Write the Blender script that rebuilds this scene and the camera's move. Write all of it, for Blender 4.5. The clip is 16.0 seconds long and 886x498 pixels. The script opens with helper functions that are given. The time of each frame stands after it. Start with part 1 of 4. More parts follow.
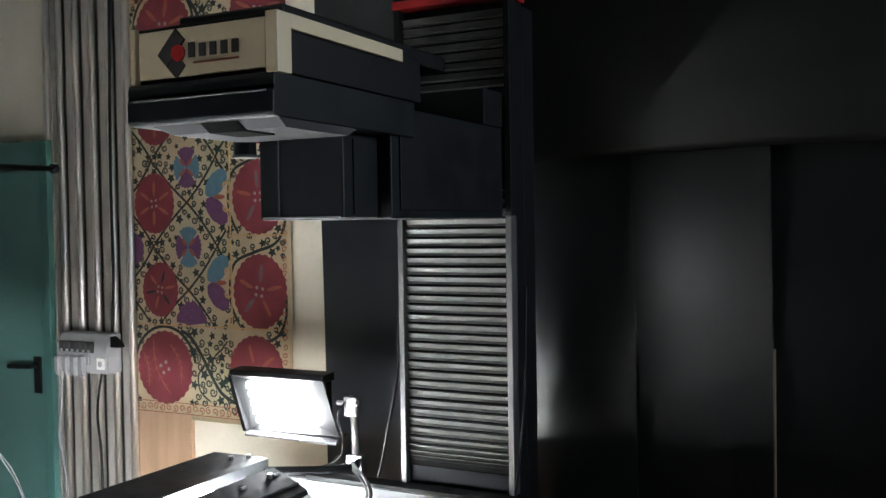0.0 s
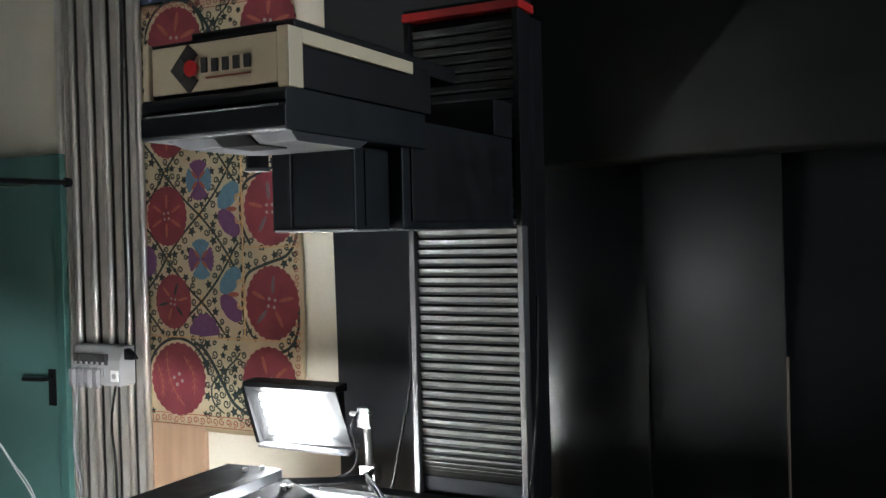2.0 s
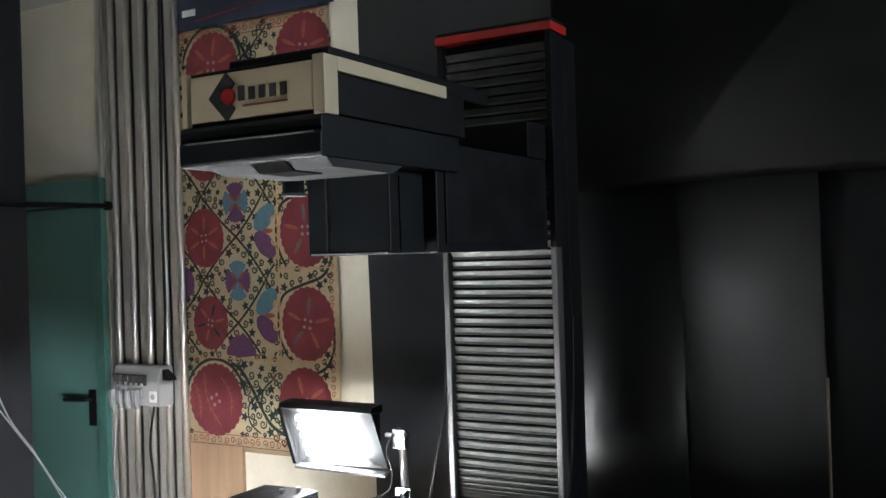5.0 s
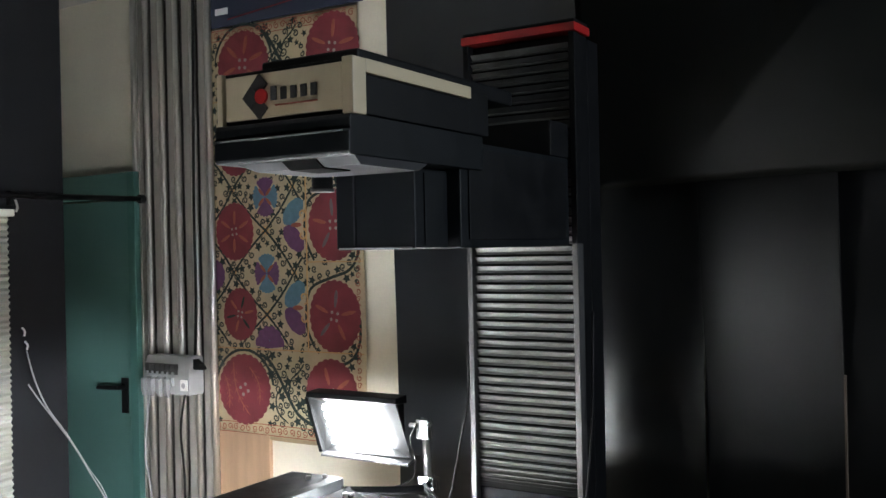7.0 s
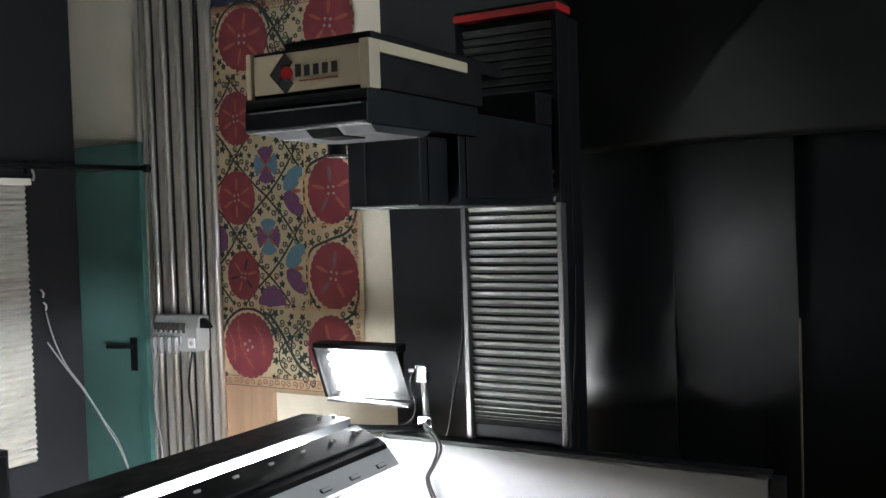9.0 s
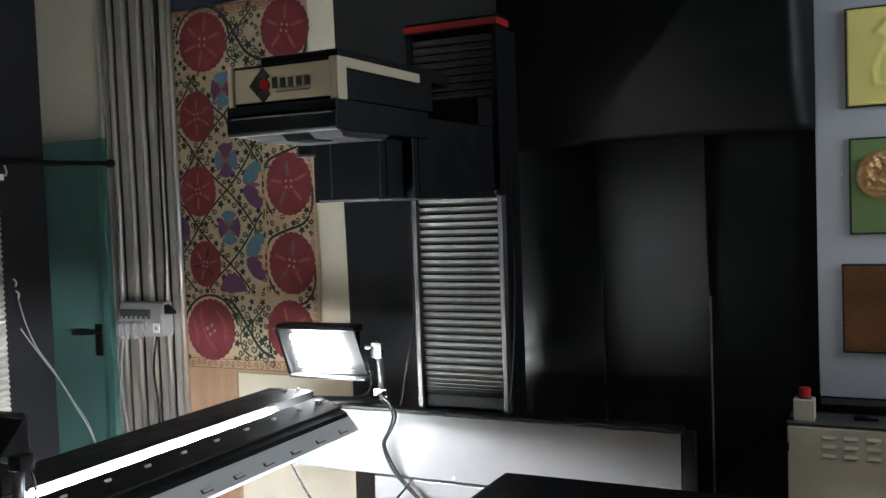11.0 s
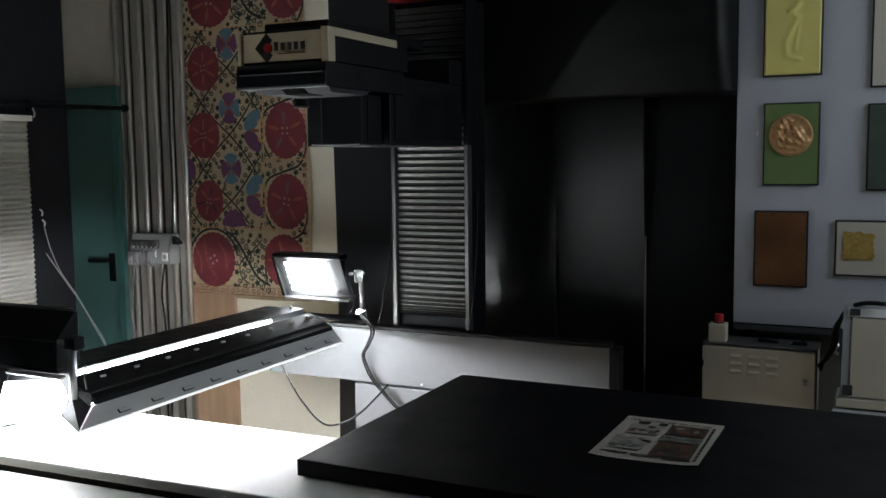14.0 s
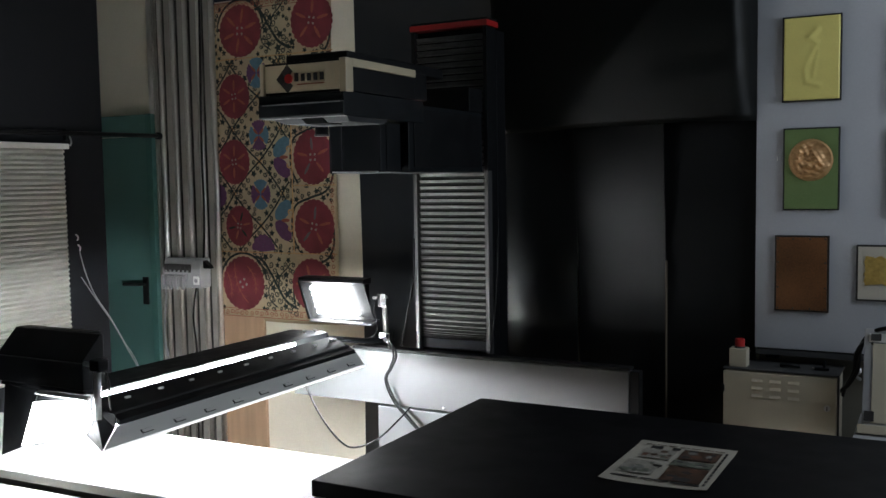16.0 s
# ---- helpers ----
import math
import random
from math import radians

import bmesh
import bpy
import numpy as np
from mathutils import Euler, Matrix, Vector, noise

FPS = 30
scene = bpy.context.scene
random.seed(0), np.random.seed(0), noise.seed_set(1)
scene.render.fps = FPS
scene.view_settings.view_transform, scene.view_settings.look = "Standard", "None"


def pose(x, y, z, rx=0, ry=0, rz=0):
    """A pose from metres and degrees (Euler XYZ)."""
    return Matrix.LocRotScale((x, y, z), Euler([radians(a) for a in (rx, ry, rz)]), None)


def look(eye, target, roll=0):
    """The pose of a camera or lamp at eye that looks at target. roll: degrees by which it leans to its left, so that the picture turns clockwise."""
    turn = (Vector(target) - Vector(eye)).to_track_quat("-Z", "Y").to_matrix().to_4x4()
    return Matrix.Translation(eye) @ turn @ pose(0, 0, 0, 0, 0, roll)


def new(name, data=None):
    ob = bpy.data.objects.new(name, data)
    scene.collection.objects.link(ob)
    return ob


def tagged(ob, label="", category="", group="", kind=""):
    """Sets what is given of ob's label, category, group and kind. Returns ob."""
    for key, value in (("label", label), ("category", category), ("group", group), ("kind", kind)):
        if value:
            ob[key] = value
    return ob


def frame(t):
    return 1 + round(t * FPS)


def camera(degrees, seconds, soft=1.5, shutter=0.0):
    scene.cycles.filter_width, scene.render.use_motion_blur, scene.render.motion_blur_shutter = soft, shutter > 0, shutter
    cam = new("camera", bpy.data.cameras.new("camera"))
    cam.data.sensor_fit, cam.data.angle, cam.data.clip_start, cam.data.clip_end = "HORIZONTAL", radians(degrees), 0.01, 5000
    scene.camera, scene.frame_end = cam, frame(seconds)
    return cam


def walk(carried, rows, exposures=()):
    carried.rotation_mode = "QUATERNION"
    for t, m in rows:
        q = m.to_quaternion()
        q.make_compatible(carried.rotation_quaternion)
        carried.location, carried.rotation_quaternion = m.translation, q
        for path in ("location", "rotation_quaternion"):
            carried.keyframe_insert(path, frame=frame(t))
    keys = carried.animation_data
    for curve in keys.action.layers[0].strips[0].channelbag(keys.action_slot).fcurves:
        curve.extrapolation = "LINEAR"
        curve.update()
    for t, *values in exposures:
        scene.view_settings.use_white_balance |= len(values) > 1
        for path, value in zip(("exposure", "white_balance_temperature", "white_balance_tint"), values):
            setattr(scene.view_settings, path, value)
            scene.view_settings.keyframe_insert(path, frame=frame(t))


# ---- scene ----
cam = camera(50.8, 16.0)
PATH = [
    (0, (0.491, 0.377, 1.689), (-0.413, 2.161, 1.637), -0.9),
    (0.5, (0.493, 0.378, 1.695), (-0.417, 2.158, 1.644), -1.1),
    (1, (0.492, 0.373, 1.688), (-0.423, 2.151, 1.646), -1.2),
    (1.5, (0.494, 0.375, 1.692), (-0.423, 2.152, 1.656), -1.3),
    (2, (0.493, 0.369, 1.695), (-0.431, 2.142, 1.662), -1.4),
    (2.5, (0.494, 0.366, 1.696), (-0.437, 2.136, 1.671), -1.6),
    (3, (0.495, 0.366, 1.698), (-0.444, 2.132, 1.676), -1.8),
    (3.5, (0.49, 0.369, 1.695), (-0.46, 2.129, 1.684), -1.9),
    (4, (0.489, 0.365, 1.703), (-0.481, 2.114, 1.701), -2.1),
    (6.5, (0.529, 0.35, 1.709), (-0.488, 2.072, 1.718), -1.0),
    (7, (0.541, 0.301, 1.707), (-0.496, 2.011, 1.705), -1.2),
    (7.5, (0.553, 0.198, 1.702), (-0.48, 1.91, 1.677), -1.6),
    (8, (0.569, 0.101, 1.698), (-0.445, 1.824, 1.647), -1.6),
    (8.5, (0.594, 0.056, 1.697), (-0.412, 1.783, 1.634), -1.6),
    (8.7, (0.613, 0.035, 1.675), (-0.388, 1.765, 1.61), -1.7),
    (10.8, (0.77, -0.294, 1.69), (-0.158, 1.475, 1.594), -1.8),
    (11, (0.784, -0.352, 1.682), (-0.098, 1.441, 1.589), -2.1),
    (11.5, (0.863, -0.479, 1.66), (0.021, 1.331, 1.532), -2.2),
    (12, (0.999, -0.584, 1.654), (0.109, 1.201, 1.51), -1.4),
    (12.5, (1.054, -0.667, 1.657), (0.137, 1.104, 1.508), -1.3),
    (13, (1.075, -0.784, 1.653), (0.18, 0.997, 1.485), -1.4),
    (13.5, (1.095, -0.848, 1.658), (0.22, 0.941, 1.471), -1.2),
    (14, (1.135, -0.868, 1.657), (0.268, 0.924, 1.462), -0.7),
    (14.5, (1.215, -0.871, 1.652), (0.303, 0.899, 1.456), -0.4),
    (15, (1.249, -0.872, 1.655), (0.306, 0.882, 1.465), 0.1),
    (15.5, (1.24, -0.881, 1.671), (0.291, 0.873, 1.513), -0.5),
    (16, (1.234, -0.882, 1.669), (0.291, 0.876, 1.524), -0.9),
]
walk(cam, [(t, look(eye, aim, roll)) for t, eye, aim, roll in PATH], [(0, 0.92), (4, 0.94), (8.5, 0.82), (11, 0.56), (12.5, 0.0), (14.5, -0.24), (16, 0.02)])

# ---- world and daylight ----
world = bpy.data.worlds.new("world")
scene.world = world
world.use_nodes = True
wn = world.node_tree
sky = wn.nodes.new("ShaderNodeTexSky")
sky.sky_type = 'NISHITA'
sky.sun_disc = False
sky.sun_elevation = radians(25)
sky.sun_rotation = radians(200)
wn.links.new(sky.outputs[0], wn.nodes["Background"].inputs[0])
wn.nodes["Background"].inputs[1].default_value = 0.06

TUBE_LIGHT = 245.0      # emission of the lamp tubes and diffusers
UP_LIGHT = 250.0
# emission of the unseen glow added behind the near lamp
REAR_SHEEN_LIGHT = 1.25
FAR_LIGHT = 27.0
NEAR_LIGHT = 40.0
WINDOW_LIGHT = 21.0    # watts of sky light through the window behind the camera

# ---- materials ----
MATS = {}


def mat(name, color, rough=0.5, metal=0.0, vary=0.12, scale=6.0, bump=0.05, fine=120.0, spec=0.5, emit=0.0, stretch=(1, 1, 1), wear=0.07):
    if name in MATS:
        return MATS[name]
    m = bpy.data.materials.new(name)
    m.use_nodes = True
    nt = m.node_tree
    b = nt.nodes["Principled BSDF"]
    b.inputs["Roughness"].default_value = rough
    b.inputs["Metallic"].default_value = metal
    b.inputs["Specular IOR Level"].default_value = spec
    co = nt.nodes.new("ShaderNodeTexCoord")
    mp = nt.nodes.new("ShaderNodeMapping")
    mp.inputs["Scale"].default_value = stretch
    nt.links.new(co.outputs["Object"], mp.inputs[0])
    n1 = nt.nodes.new("ShaderNodeTexNoise")
    n1.inputs["Scale"].default_value = scale
    n1.inputs["Detail"].default_value = 4
    n2 = nt.nodes.new("ShaderNodeTexNoise")
    n2.inputs["Scale"].default_value = fine
    n2.inputs["Detail"].default_value = 2
    for n in (n1, n2):
        nt.links.new(mp.outputs[0], n.inputs[0])
    add = nt.nodes.new("ShaderNodeMath")
    add.operation = 'MULTIPLY_ADD'
    nt.links.new(n2.outputs[0], add.inputs[0])
    add.inputs[1].default_value = 0.4
    nt.links.new(n1.outputs[0], add.inputs[2])
    ramp = nt.nodes.new("ShaderNodeMapRange")
    ramp.inputs[1].default_value, ramp.inputs[2].default_value = 0.35, 1.05
    ramp.inputs[3].default_value, ramp.inputs[4].default_value = 1 - vary, 1 + vary
    nt.links.new(add.outputs[0], ramp.inputs[0])
    mul = nt.nodes.new("ShaderNodeVectorMath")
    mul.operation = 'SCALE'
    mul.inputs[0].default_value = color
    nt.links.new(ramp.outputs[0], mul.inputs["Scale"])
    nt.links.new(mul.outputs[0], b.inputs["Base Color"])
    rr = nt.nodes.new("ShaderNodeMapRange")
    rr.inputs[1].default_value, rr.inputs[2].default_value = 0.35, 0.7
    rr.inputs[3].default_value, rr.inputs[4].default_value = max(0.02, rough - wear), min(1, rough + wear)
    nt.links.new(n1.outputs[0], rr.inputs[0])
    nt.links.new(rr.outputs[0], b.inputs["Roughness"])
    if bump:
        bp = nt.nodes.new("ShaderNodeBump")
        bp.inputs["Strength"].default_value = bump
        bp.inputs["Distance"].default_value = 0.004
        nt.links.new(n2.outputs[0], bp.inputs["Height"])
        nt.links.new(bp.outputs[0], b.inputs["Normal"])
    if emit:
        b.inputs["Emission Color"].default_value = (0.93, 0.97, 1.0, 1)
        b.inputs["Emission Strength"].default_value = emit
    MATS[name] = m
    return m


M_CREAM = mat("cream plaster", (0.80, 0.76, 0.64), 0.85, vary=0.1, scale=2.5, bump=0.15, fine=90)
M_CEIL = mat("ceiling plaster", (0.48, 0.47, 0.44), 0.9, vary=0.06, bump=0.1)
M_FLOOR = mat("brown vinyl floor", (0.24, 0.19, 0.14), 0.55, vary=0.2, scale=4, bump=0.03)
M_DARKWALL = mat("dark painted wall", (0.03, 0.03, 0.034), 0.7, vary=0.2, scale=3, bump=0.1)
M_BACKDROP = mat("black backdrop sheet", (0.0065, 0.0068, 0.0070), 0.33, vary=0.25, scale=3, bump=0.03, fine=60, spec=0.15, wear=0.015)
M_GLOSSDROP = mat("glossy black backdrop board", (0.0060, 0.0064, 0.0068), 0.32, vary=0.2, scale=3, bump=0.02, fine=60, spec=0.42, wear=0.01)
M_SIDEDROP = mat("blue black backdrop board", (0.0075, 0.0095, 0.0125), 0.33, vary=0.2, scale=3, bump=0.02, fine=60, spec=0.6, wear=0.01)
M_CLOTH = mat("black curtain cloth", (0.012, 0.013, 0.016), 0.8, vary=0.25, scale=4, bump=0.3, fine=400, spec=0.2)
M_CANOPY = mat("black plastic sheet", (0.0048, 0.0054, 0.0050), 0.46, vary=0.3, scale=2, bump=0.05, fine=40, spec=0.13, wear=0.03)
M_BLACK = mat("black powder coat", (0.0055, 0.006, 0.007), 0.5, vary=0.15, scale=12, bump=0.12, fine=700, spec=0.18)
M_ARM = mat("blue black paint", (0.0055, 0.0072, 0.009), 0.48, vary=0.15, scale=10, bump=0.08, fine=500, spec=0.22)
M_SLAB = mat("black laminate", (0.0045, 0.0045, 0.0055), 0.5, vary=0.2, scale=5, bump=0.05, fine=300, spec=0.16)
M_WHITE = mat("white laminate", (0.78, 0.78, 0.76), 0.4, vary=0.03, scale=4, bump=0.02)
M_BEIGE = mat("beige enamel", (0.60, 0.51, 0.35), 0.4, vary=0.05, scale=8, bump=0.03)
M_SILVER = mat("brushed aluminium", (0.62, 0.62, 0.62), 0.35, 0.9, vary=0.1, scale=10, bump=0.04, stretch=(8, 8, 0.5))
M_STEEL = mat("galvanised conduit", (0.78, 0.77, 0.74), 0.30, 0.9, vary=0.04, scale=5, bump=0.0, wear=0.02)
M_TRAYDARK = mat("dark gap shade", (0.05, 0.05, 0.048), 0.6, 0.0, vary=0.2, scale=8, bump=0.04)
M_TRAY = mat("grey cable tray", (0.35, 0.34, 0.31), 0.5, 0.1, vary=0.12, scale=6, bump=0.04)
M_TEAL = mat("teal door paint", (0.082, 0.185, 0.17), 0.5, vary=0.1, scale=3, bump=0.04)
M_TEALDARK = mat("teal frame paint", (0.06, 0.16, 0.145), 0.5, vary=0.1, scale=3, bump=0.04)
M_BELLOWS = mat("grey bellows fabric", (0.145, 0.145, 0.142), 0.42, vary=0.4, scale=20, bump=0.1, fine=300)
M_BEAM = mat("grey lacquered steel", (0.135, 0.138, 0.142), 0.42, vary=0.08, scale=5, bump=0.03)
M_RED = mat("red lacquer", (0.42, 0.02, 0.02), 0.4, vary=0.08)
M_BLIND = mat("white pleated blind", (0.76, 0.74, 0.70), 0.8, vary=0.08, scale=6, bump=0.1)
M_GREYBOX = mat("grey plastic", (0.33, 0.335, 0.34), 0.5, vary=0.06, scale=8, bump=0.03)
M_PANEL = mat("blue grey wall panel", (0.37, 0.38, 0.405), 0.6, vary=0.09, scale=2, bump=0.03)
M_CABINET = mat("cream cabinet enamel", (0.50, 0.455, 0.35), 0.45, vary=0.06, scale=6, bump=0.05)
M_WOOD = mat("brown board", (0.42, 0.28, 0.18), 0.6, vary=0.2, scale=4, bump=0.06, stretch=(6, 6, 0.6))
M_CABLE = mat("black cable rubber", (0.009, 0.009, 0.010), 0.5, vary=0.1, bump=0, spec=0.25)
M_GREYCABLE = mat("grey cable", (0.30, 0.30, 0.31), 0.5, vary=0.1, bump=0)
M_TUBE = mat("glowing tube", (0.9, 0.9, 0.9), 0.5, vary=0, bump=0, emit=TUBE_LIGHT)
M_FARGLOW = mat("glowing diffuser", (0.9, 0.9, 0.9), 0.5, vary=0, bump=0, emit=FAR_LIGHT)
M_NEARGLOW = mat("glowing near diffuser", (0.9, 0.9, 0.9), 0.5, vary=0, bump=0, emit=NEAR_LIGHT)
M_UPTUBE = mat("glowing upper tube", (0.9, 0.9, 0.9), 0.5, vary=0, bump=0, emit=UP_LIGHT)
M_REARGLOW = mat("added rear glow", (0.9, 0.9, 0.9), 0.5, vary=0, bump=0, emit=REAR_SHEEN_LIGHT)
# weak emission put into the flange edge so that it looks brightly lit
M_EDGEGLOW = mat("flange edge with added glow", (0.85, 0.85, 0.85), 0.4, vary=0.05, bump=0, emit=1.1)
M_REFLECT = mat("reflector sheet", (0.75, 0.76, 0.77), 0.25, 0.85, vary=0.05, scale=10, bump=0.02)
M_LINEN = mat("cream linen", (0.44, 0.36, 0.235), 0.9, vary=0.28, scale=5, bump=0.5, fine=500, spec=0.1)
M_MAROON = mat("maroon silk embroidery", (0.165, 0.034, 0.043), 0.75, vary=0.4, scale=9, bump=0.5, fine=400, spec=0.2)
M_CORAL = mat("coral silk embroidery", (0.26, 0.085, 0.055), 0.75, vary=0.25, scale=40, bump=0.5, fine=400, spec=0.2)
M_VINE = mat("dark green embroidery", (0.022, 0.034, 0.031), 0.8, vary=0.3, scale=40, bump=0.5, fine=400, spec=0.2)
M_BLUE = mat("blue silk embroidery", (0.09, 0.18, 0.24), 0.75, vary=0.25, scale=40, bump=0.5, fine=400, spec=0.2)
M_PURPLE = mat("purple silk embroidery", (0.12, 0.05, 0.12), 0.75, vary=0.25, scale=40, bump=0.5, fine=400, spec=0.2)
M_TAN = mat("tan silk embroidery", (0.46, 0.28, 0.13), 0.8, vary=0.2, scale=40, bump=0.4, fine=400, spec=0.2)
M_DUSK = mat("dull grey embroidery", (0.11, 0.10, 0.105), 0.8, vary=0.25, scale=40, bump=0.5, fine=400, spec=0.2)
M_RAIL = mat("dull aluminium rail", (0.095, 0.095, 0.095), 0.45, 0.5, vary=0.12, scale=10, bump=0.04, stretch=(8, 8, 0.5))
M_LENSTRAY = mat("dull grey tray", (0.050, 0.051, 0.054), 0.75, vary=0.1, scale=8, bump=0.03, spec=0.1)
M_FLAP = mat("dark grey reflector flap", (0.016, 0.016, 0.017), 0.6, vary=0.1)
M_BATTEN = mat("faded brown batten", (0.11, 0.085, 0.06), 0.6, vary=0.3, scale=10)
M_DOT = mat("pale grey silk", (0.24, 0.225, 0.20), 0.8, vary=0.2, scale=40, bump=0.4, fine=400, spec=0.2)
M_NAVY = mat("navy banner cloth", (0.018, 0.026, 0.05), 0.7, vary=0.15, scale=5, bump=0.2, fine=300)
M_YELLOW = mat("yellow plate", (0.62, 0.55, 0.17), 0.5, vary=0.1, scale=8, bump=0.1)
M_GREEN = mat("green felt mount", (0.11, 0.17, 0.055), 0.8, vary=0.12, scale=8, bump=0.2)
M_BRONZE = mat("copper relief", (0.47, 0.27, 0.12), 0.45, 0.4, vary=0.35, scale=35, bump=0.4, fine=120)
M_COPPER = mat("patinated copper plate", (0.14, 0.062, 0.025), 0.40, 0.3, vary=0.8, scale=4, bump=0.1)
M_PAPER = mat("printed paper", (0.40, 0.37, 0.31), 0.7, vary=0.04, scale=8, bump=0.03)
M_INK = mat("black print ink", (0.03, 0.028, 0.028), 0.6, vary=0.2)
M_PHOTO = mat("brown printed photo", (0.07, 0.038, 0.024), 0.5, vary=0.9, scale=55, bump=0)
M_PHOTOB = mat("grey green printed photo", (0.13, 0.14, 0.11), 0.5, vary=0.9, scale=55, bump=0)
M_PRINTPALE = mat("pale printed photo", (0.30, 0.28, 0.24), 0.6, vary=0.4, scale=60, bump=0)
M_PRINTGREY = mat("grey printed tone", (0.20, 0.20, 0.18), 0.6, vary=0.4, scale=60, bump=0)
M_PRINTRUST = mat("rust printed tone", (0.13, 0.06, 0.035), 0.6, vary=0.5, scale=60, bump=0)
M_GOLD = mat("gold leaf fragment", (0.40, 0.27, 0.07), 0.5, 0.3, vary=0.4, scale=40, bump=0.3)
M_DARKPIC = mat("dark green picture", (0.045, 0.06, 0.045), 0.5, vary=0.3, scale=12)
M_EDGING = mat("black frame edging", (0.010, 0.010, 0.010), 0.5, vary=0.1)
M_NOTCH = mat("dull black recess", (0.003, 0.003, 0.003), 0.9, vary=0.1, bump=0, spec=0.03)
M_MATTE_DARK = mat("dark grey plastic", (0.05, 0.05, 0.05), 0.5, vary=0.1)

# ---- helpers ----


def empty(name, label, category, group="", at=(0, 0, 0)):
    ob = new(name)
    ob.location = at
    return tagged(ob, label, category, group)


def part(name, bm, material, parent=None, label="", kind="", smooth=False):
    me = bpy.data.meshes.new(name)
    bmesh.ops.recalc_face_normals(bm, faces=bm.faces[:])
    bm.to_mesh(me)
    bm.free()
    if smooth:
        for p in me.polygons:
            p.use_smooth = True
    me.materials.append(material)
    ob = new(name, me)
    if parent is not None:
        ob.parent = parent
    return tagged(ob, label, kind=kind)


def box(x0, x1, y0, y1, z0, z1, bevel=0.0, bm=None):
    own = bm is None
    bm = bm or bmesh.new()
    m = Matrix.Translation(((x0 + x1) / 2, (y0 + y1) / 2, (z0 + z1) / 2)) @ Matrix.Diagonal((x1 - x0, y1 - y0, z1 - z0, 1))
    made = bmesh.ops.create_cube(bm, size=1, matrix=m)["verts"]
    if bevel and own:
        bmesh.ops.bevel(bm, geom=bm.edges[:], offset=bevel, segments=2, affect='EDGES', profile=0.6)
    return bm


def prism(profile, axis, a, b, bevel=0.0, bm=None):
    """A closed profile swept along axis x, y or z from a to b. Profile points are the two other axes in order."""
    own = bm is None
    bm = bm or bmesh.new()

    def put(p, v):
        return {"x": (v, p[0], p[1]), "y": (p[0], v, p[1]), "z": (p[0], p[1], v)}[axis]
    va = [bm.verts.new(put(p, a)) for p in profile]
    vb = [bm.verts.new(put(p, b)) for p in profile]
    n = len(profile)
    bm.faces.new(va)
    bm.faces.new(vb[::-1])
    for i in range(n):
        bm.faces.new((va[i], vb[i], vb[(i + 1) % n], va[(i + 1) % n]))
    if bevel and own:
        bmesh.ops.bevel(bm, geom=bm.edges[:], offset=bevel, segments=2, affect='EDGES', profile=0.6)
    return bm


def cyl(p0, p1, r, seg=16, bm=None, r2=None):
    bm = bm or bmesh.new()
    p0, p1 = Vector(p0), Vector(p1)
    d = p1 - p0
    m = Matrix.Translation((p0 + p1) / 2) @ d.to_track_quat("Z", "Y").to_matrix().to_4x4()
    bmesh.ops.create_cone(bm, cap_ends=True, segments=seg, radius1=r, radius2=r if r2 is None else r2, depth=d.length, matrix=m)
    return bm


def spline(points, steps=8):
    pts = [Vector(p) for p in points]
    out = []
    for i in range(len(pts) - 1):
        a, b, c, d = pts[max(i - 1, 0)], pts[i], pts[i + 1], pts[min(i + 2, len(pts) - 1)]
        for k in range(steps):
            t = k / steps
            out.append(0.5 * ((2 * b) + (c - a) * t + (2 * a - 5 * b + 4 * c - d) * t * t + (3 * b - a - 3 * c + d) * t ** 3))
    out.append(pts[-1])
    return out


def hose(points, r, seg=8, steps=8):
    pts = spline(points, steps)
    bm = bmesh.new()
    rings = []
    for i, p in enumerate(pts):
        d = (pts[min(i + 1, len(pts) - 1)] - pts[max(i - 1, 0)]).normalized()
        u = d.cross(Vector((0.31, 0.2, 0.93))).normalized()
        v = d.cross(u)
        rings.append([bm.verts.new(p + r * (math.cos(2 * math.pi * k / seg) * u + math.sin(2 * math.pi * k / seg) * v)) for k in range(seg)])
    for a, b in zip(rings, rings[1:]):
        for k in range(seg):
            bm.faces.new((a[k], a[(k + 1) % seg], b[(k + 1) % seg], b[k]))
    bm.faces.new(rings[0])
    bm.faces.new(rings[-1][::-1])
    return bm


def cable(name, points, r, material, label):
    ob = part(name, hose(points, r), material, None, label, smooth=True)
    return tagged(ob, category="cable")


def sheet(fn, nu, nv, thick=0.004):
    """A sheet from fn(u, v) with u and v from 0 to 1, thickened."""
    bm = bmesh.new()
    g = [[bm.verts.new(fn(i / nu, j / nv)) for j in range(nv + 1)] for i in range(nu + 1)]
    for i in range(nu):
        for j in range(nv):
            bm.faces.new((g[i][j], g[i + 1][j], g[i + 1][j + 1], g[i][j + 1]))
    bmesh.ops.recalc_face_normals(bm, faces=bm.faces[:])
    bmesh.ops.solidify(bm, geom=bm.faces[:], thickness=thick)
    return bm


def structure(name, bm, material, label, smooth=False):
    return tagged(part(name, bm, material, None, label, smooth=smooth), category="structure", kind="structure")


# ---- the room ----
WALL_Y = 3.575
structure("floor", box(-4.4, 2.5, -3.2, 3.9, -0.1, 0.0), M_FLOOR, "worn brown vinyl floor of the scanning room")
structure("ceiling", box(-4.4, 2.5, -3.2, 3.9, 3.05, 3.15), M_CEIL, "plain grey plaster ceiling")
